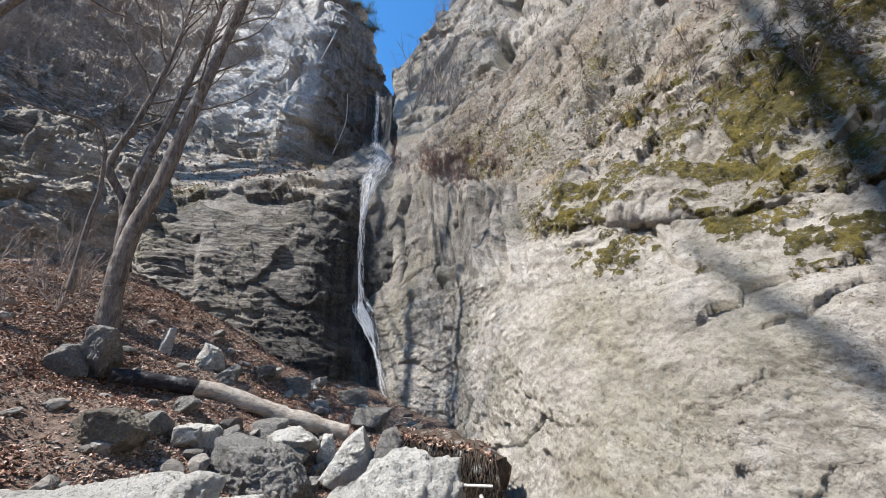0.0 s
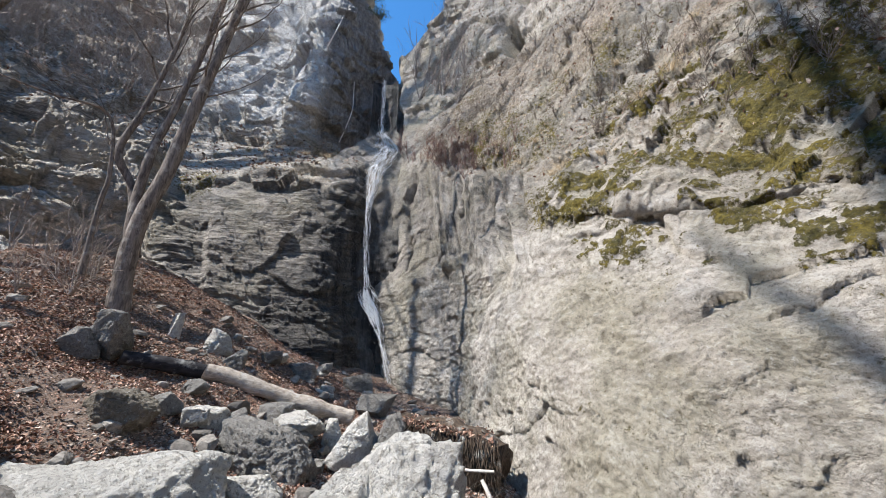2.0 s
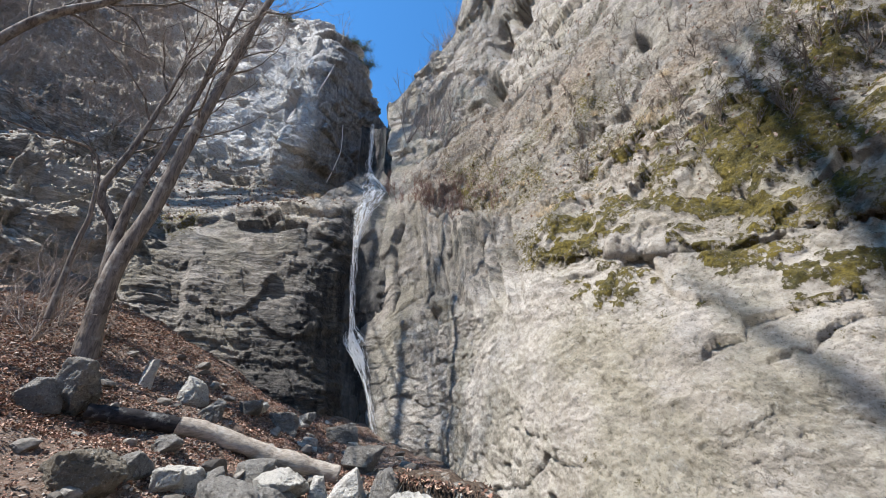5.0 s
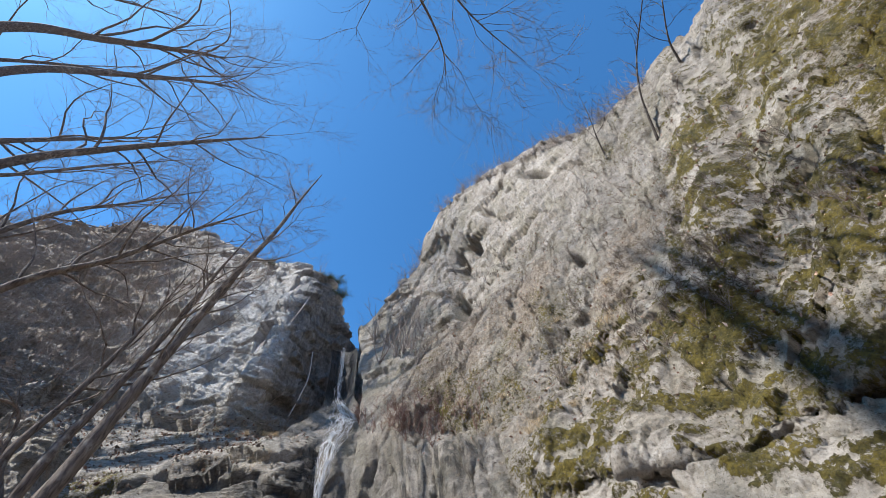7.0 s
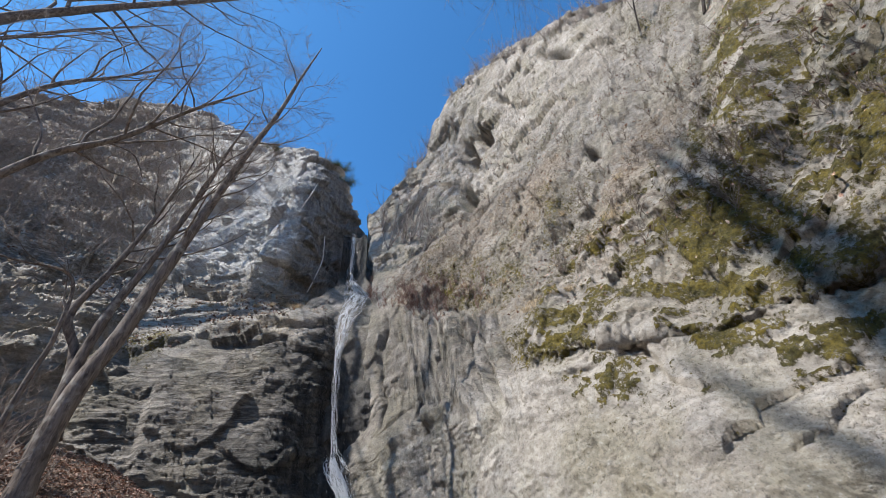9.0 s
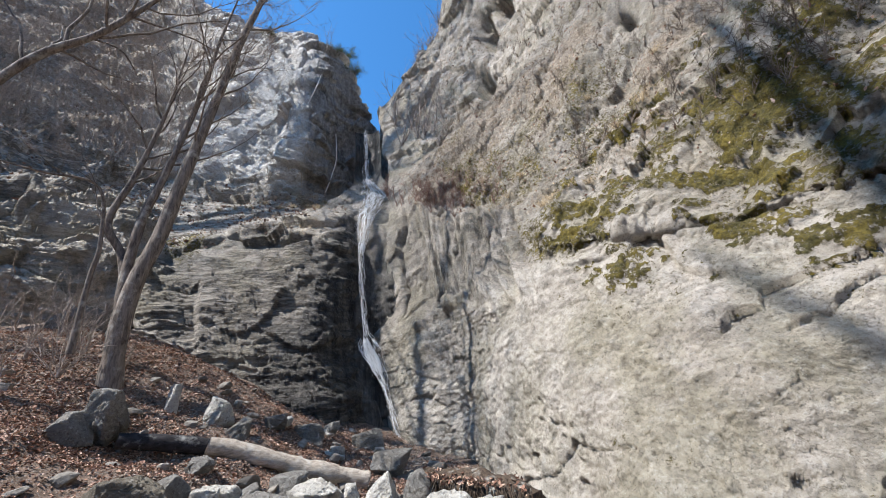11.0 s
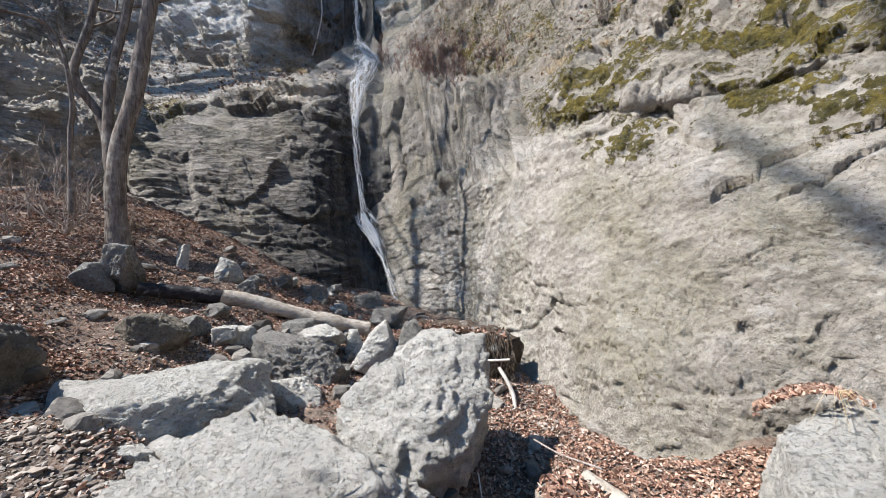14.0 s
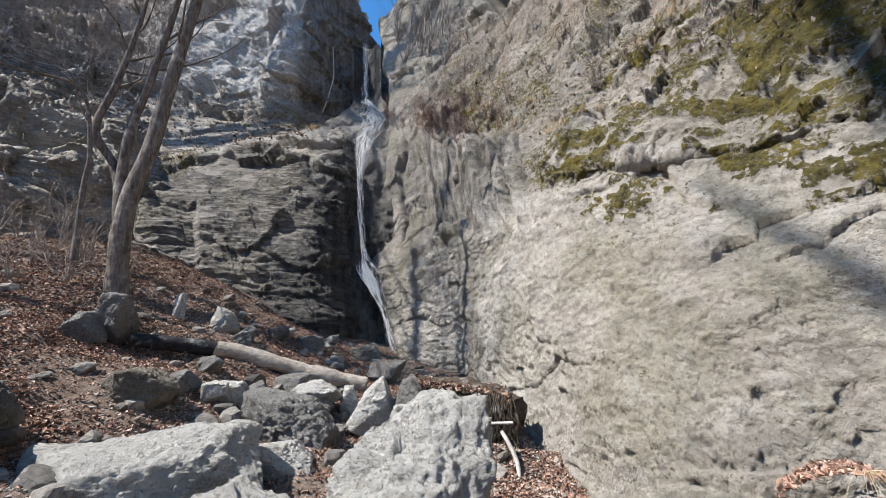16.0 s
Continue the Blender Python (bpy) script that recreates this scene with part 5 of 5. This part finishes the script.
for b, e, s in ((32, 35, 0.42), (16, 25.5, 0.34), (14.5, 25, 0.3), (28, 33, 0.25), (22, 27, 0.22), (12, 30, 0.25), (36, 40, 0.3), (25, 38, 0.25), (9, 27, 0.3), (5, 30, 0.3)):
    tuft(cliff_right, b, e, s)
for b, e, s in ((-35, 24.5, 0.5), (-33, 25, 0.5), (-37, 24, 0.45), (-29, 25.5, 0.45), (-25, 26, 0.55), (-23.5, 26.3, 0.5), (-27, 26, 0.5), (-22, 27, 0.45), (-39, 23, 0.4), (-31, 26, 0.4)):
    tuft(cliff_left, b, e, 0.65 * s, 90, "long dead grass hanging over the terrace edge")

# dead grass and bare brush too many to count
t = Tubes()
for _ in range(420):
    b, e = rng.uniform(-60, -19), rng.uniform(22, 29)
    blades(t, rng, on_rock(cliff_left, b, e), 5, 0.15)
tagged(t.make("terrace_grass", straw_mat), "thin dead grass over the rock terrace", "grass", kind="stuff")
t = Tubes()
for _ in range(260):
    b = rng.uniform(-4, 26)
    blades(t, rng, on_rock(cliff_right, b, rng.uniform(27, 44)), 9, 0.09, 0.35)
tagged(t.make("slope_grass", straw_mat), "thin dead grass on the mossy rock slope", "grass", kind="stuff")


def bush(t, rng, root, height, stems=5, lean=(0, 0, 0), thick=1.0):
    for _ in range(stems):
        w = np.array((rng.normal(0, 0.35), rng.normal(0, 0.35), 1.0)) + lean
        l1 = grow(rng, root, w, height * rng.uniform(0.6, 1.1), 6, 0.15, 0.06)
        t.add(l1, np.linspace(0.011, 0.004, 6) * thick * height ** 0.5, 4)
        for _ in range(7):
            j = int(rng.integers(1, 6))
            l2 = grow(rng, l1[j], fork_way(rng, (l1[j] - l1[j - 1]) / (np.linalg.norm(l1[j] - l1[j - 1]) + 1e-9), rng.uniform(0.4, 0.9)), height * rng.uniform(0.15, 0.4), 4, 0.2, 0.05)
            t.add(l2, np.linspace(0.005, 0.002, 4) * thick, 3)


t = Tubes()
for _ in range(620):
    b = rng.uniform(-66, -42)
    bush(t, rng, on_rock(cliff_left, b, rng.uniform(27, 47 if b > -58 else 40)), rng.uniform(0.8, 2.0), 3)
tagged(t.make("hillside_brush", twig_bark), "leafless brown brush covering the far hillside", "brush", kind="stuff")
t = Tubes()
for _ in range(130):
    b = rng.uniform(-8, 70)
    bush(t, rng, on_rock(cliff_right, b, np.interp(b, (-8, -5, 3, 7, 20, 40, 60, 70), (44, 47.5, 54.5, 59, 61.5, 61, 57, 56))), rng.uniform(0.5, 1.5), 4)
tagged(t.make("skyline_brush", twig_bark), "low bare brush along the cliff's skyline", "brush", kind="stuff")
dull_twig = bark_material("dull_twigs", (0.20, 0.16, 0.13), (0.09, 0.07, 0.055), 2.0)
red_twig = bark_material("reddish_twigs", (0.27, 0.17, 0.14), (0.12, 0.075, 0.06), 2.0)
t = Tubes()
for _ in range(70):
    bush(t, rng, on_rock(cliff_right, rng.normal(-3, 5), rng.normal(28, 1.2)), rng.uniform(0.3, 0.7), 4)
tagged(t.make("reddish_brush", red_twig), "low reddish-brown brush above the fluted wall", "brush", kind="stuff")
t = Tubes()
for _ in range(330):
    bush(t, rng, on_rock(cliff_right, rng.uniform(-6, 70), rng.uniform(29, 54)), rng.uniform(0.2, 0.55), 3)
tagged(t.make("slope_brush", dull_twig), "sparse leafless brush on the steep rock slope", "brush", kind="stuff")
for b, e, h in ((-9, 36, 3.4), (-7, 38, 2.6), (-4.5, 37.5, 3.0), (-3, 38, 2.8), (-6, 37, 2.4), (-1, 40, 2.0), (-10, 39, 2.2), (-2, 36, 1.6)):
    t = Tubes()
    bush(t, rng, np.zeros(3), h, 6, thick=1.3)
    tagged(t.make("sapling", twig_bark), "thin leafless sapling on a rock shelf by the fall", "sapling", "saplings by the fall").location = on_rock(cliff_right, b, e)
for b, e, h in ((-27, 30, 1.9), (-26, 29, 1.5), (-31, 29, 1.2), (-36, 28, 1.3)):
    t = Tubes()
    bush(t, rng, np.zeros(3), h, 5)
    tagged(t.make("pale_shrub", grey_wood), "pale leafless shrub on the rock terrace", "shrub", "terrace shrubs").location = on_rock(cliff_left, b, e)
for b, e, h in ((-23, 47.5, 1.6), (-29, 47, 1.2), (-33, 46.5, 1.3)):
    t = Tubes()
    bush(t, rng, np.zeros(3), h, 6)
    tagged(t.make("bare_shrub", twig_bark), "dark leafless shrub on top of the crag", "shrub", "crag-top shrubs").location = on_rock(cliff_left, b, e)
dark_bark = bark_material("dark_sapling_bark", (0.075, 0.06, 0.05), (0.03, 0.025, 0.02))
for root, tops, size in ((on_rock(cliff_right, 60.8, 50.5), ((66.5, 55.5, 0.98), (73.4, 58.5, 0.97), (84.6, 60.5, 0.95), (98, 62, 0.92)), 0.04), (on_rock(cliff_right, 75, 53.5), ((78, 56, 0.97), (85, 58.5, 0.95), (95, 61, 0.92)), 0.035),
                         (on_rock(cliff_right, 52, 53.5), ((54, 56.5, 0.98), (57, 59.5, 0.96), (60, 62.5, 0.94)), 0.03)):
    far = math.hypot(root[0], root[1])
    bare_tree("dark young bare tree growing out of the cliff", [[tuple(root)] + [at(b, far * k, e) for b, e, k in tops]], [size], int(size * 1000), limbs=9, limb=1.3, subs=5, twigs=5, low=0.3, group="cliff saplings", name="cliff_sapling", wood=dark_bark)

needle = Nodes("pine_needles")
isle = needle.add("ShaderNodeNewGeometry").outputs["Random Per Island"]
needle_mat = needle.finish(needle.ramp(isle, (0.0, (0.025, 0.04, 0.012)), (1.0, (0.13, 0.145, 0.035))), 0.7)
for b, e, h in ((-19.5, 46.8, 1.0), (-21, 47.6, 0.7), (-17.5, 45.2, 0.8), (-33, 47, 0.7)):
    pine = tagged(new("small_pine"), "small green pine clinging to the crag top", "pine", "crag-top pines")
    pine.location = on_rock(cliff_left, b, e)
    t, wood = Tubes(), Tubes()
    for _ in range(12):
        l1 = grow(rng, (0, 0, 0), (rng.normal(0, 0.6), rng.normal(0, 0.6), 0.8), h * rng.uniform(0.5, 1), 6, 0.2, 0)
        wood.add(l1, np.linspace(0.02, 0.006, 6), 4)
        for k in range(60):
            q = l1[int(rng.integers(2, 6))] + rng.normal(0, 0.09, 3)
            t.add([q, q + rng.normal(0, 0.08, 3) + (0, 0, 0.04)], (0.010, 0.002), 3)
    wood.make("branches", bark, pine)["kind"] = "stuff"
    t.make("needles", needle_mat, pine)["kind"] = "stuff"

# tangled brush round the foot of the tree
for x, y, h in ((-5.6, 4.9, 0.8), (-5.9, 5.3, 1.0), (-6.3, 5.0, 0.9), (-5.3, 5.3, 0.7), (-6.8, 5.6, 1.1), (-7.3, 5.2, 0.9), (-6.0, 4.4, 0.6)):
    t = Tubes()
    for _ in range(2):
        bush(t, rng, rng.normal(0, 0.12, 3) * (1, 1, 0), h, 5)
    tagged(t.make("tangled_bush", twig_bark), "tangle of thin leafless stems on the bank", "bush", "tangled bushes").location = (x, y, float(ground_height(np.array([x]), np.array([y]))[0]))

# pale roots hanging down the crag
for label, ways in (("bleached root hanging down the dark crag", ((-21.9, 28.6), (-21.0, 31), (-20.5, 33.6), (-20.6, 36.9))),
                    ("pale dead limb caught in the crag", ((-25.6, 40.7), (-24.3, 43.5), (-23.0, 46.5)))):
    pts = [cliff_left.find(b, e) * 0.985 + np.array((0, 0, EYE)) * 0.015 for b, e in ways]
    tagged(rough_log("root", "", pts, 0.021, pale_wood, 3, 8), label, "root")

# dead leaves and dry grass on the ledge between the slab and the rock hump
n = 520
b = np.clip(rng.normal(39.8, 2.0, n), 35.5, 45)
r = rng.uniform(2.72, 3.12, n)
q = ring(b, r, np.interp(b, (35, 36.6, 38.8, 41, 43, 46), (-22, -20.2, -18.7, -18.0, -18.0, -19)) - 2.2 * (2.95 - r) / 0.4 * 0.5 - 0.3)
leaves("ledge_leaves", q[:, 0], q[:, 1], q[:, 2], 0.038, "dry leaves caught on a ledge above the rock hump", rng, 0.7)
t = Tubes()
root = np.array(at(42.3, 2.8, -18.2))
for _ in range(20):
    out = np.array((rng.normal(0, 0.10), rng.normal(-0.12, 0.07), 0.0)) - 0.10 * np.array((math.sin(radians(42)), math.cos(radians(42)), 0))
    ln = rng.uniform(0.3, 0.85)
    t.add([(0, 0, 0), 0.5 * ln * out + (0, 0, 0.02), ln * out + (0, 0, -0.04 * ln), 1.5 * ln * out + (0, 0, -0.16 * ln)], (0.0010, 0.0011, 0.0009, 0.0004), 3)
tagged(t.make("grass_tuft", straw_mat), "dry grass tuft drooping over the rock hump", "grass tuft", "dead grass tufts").location = root
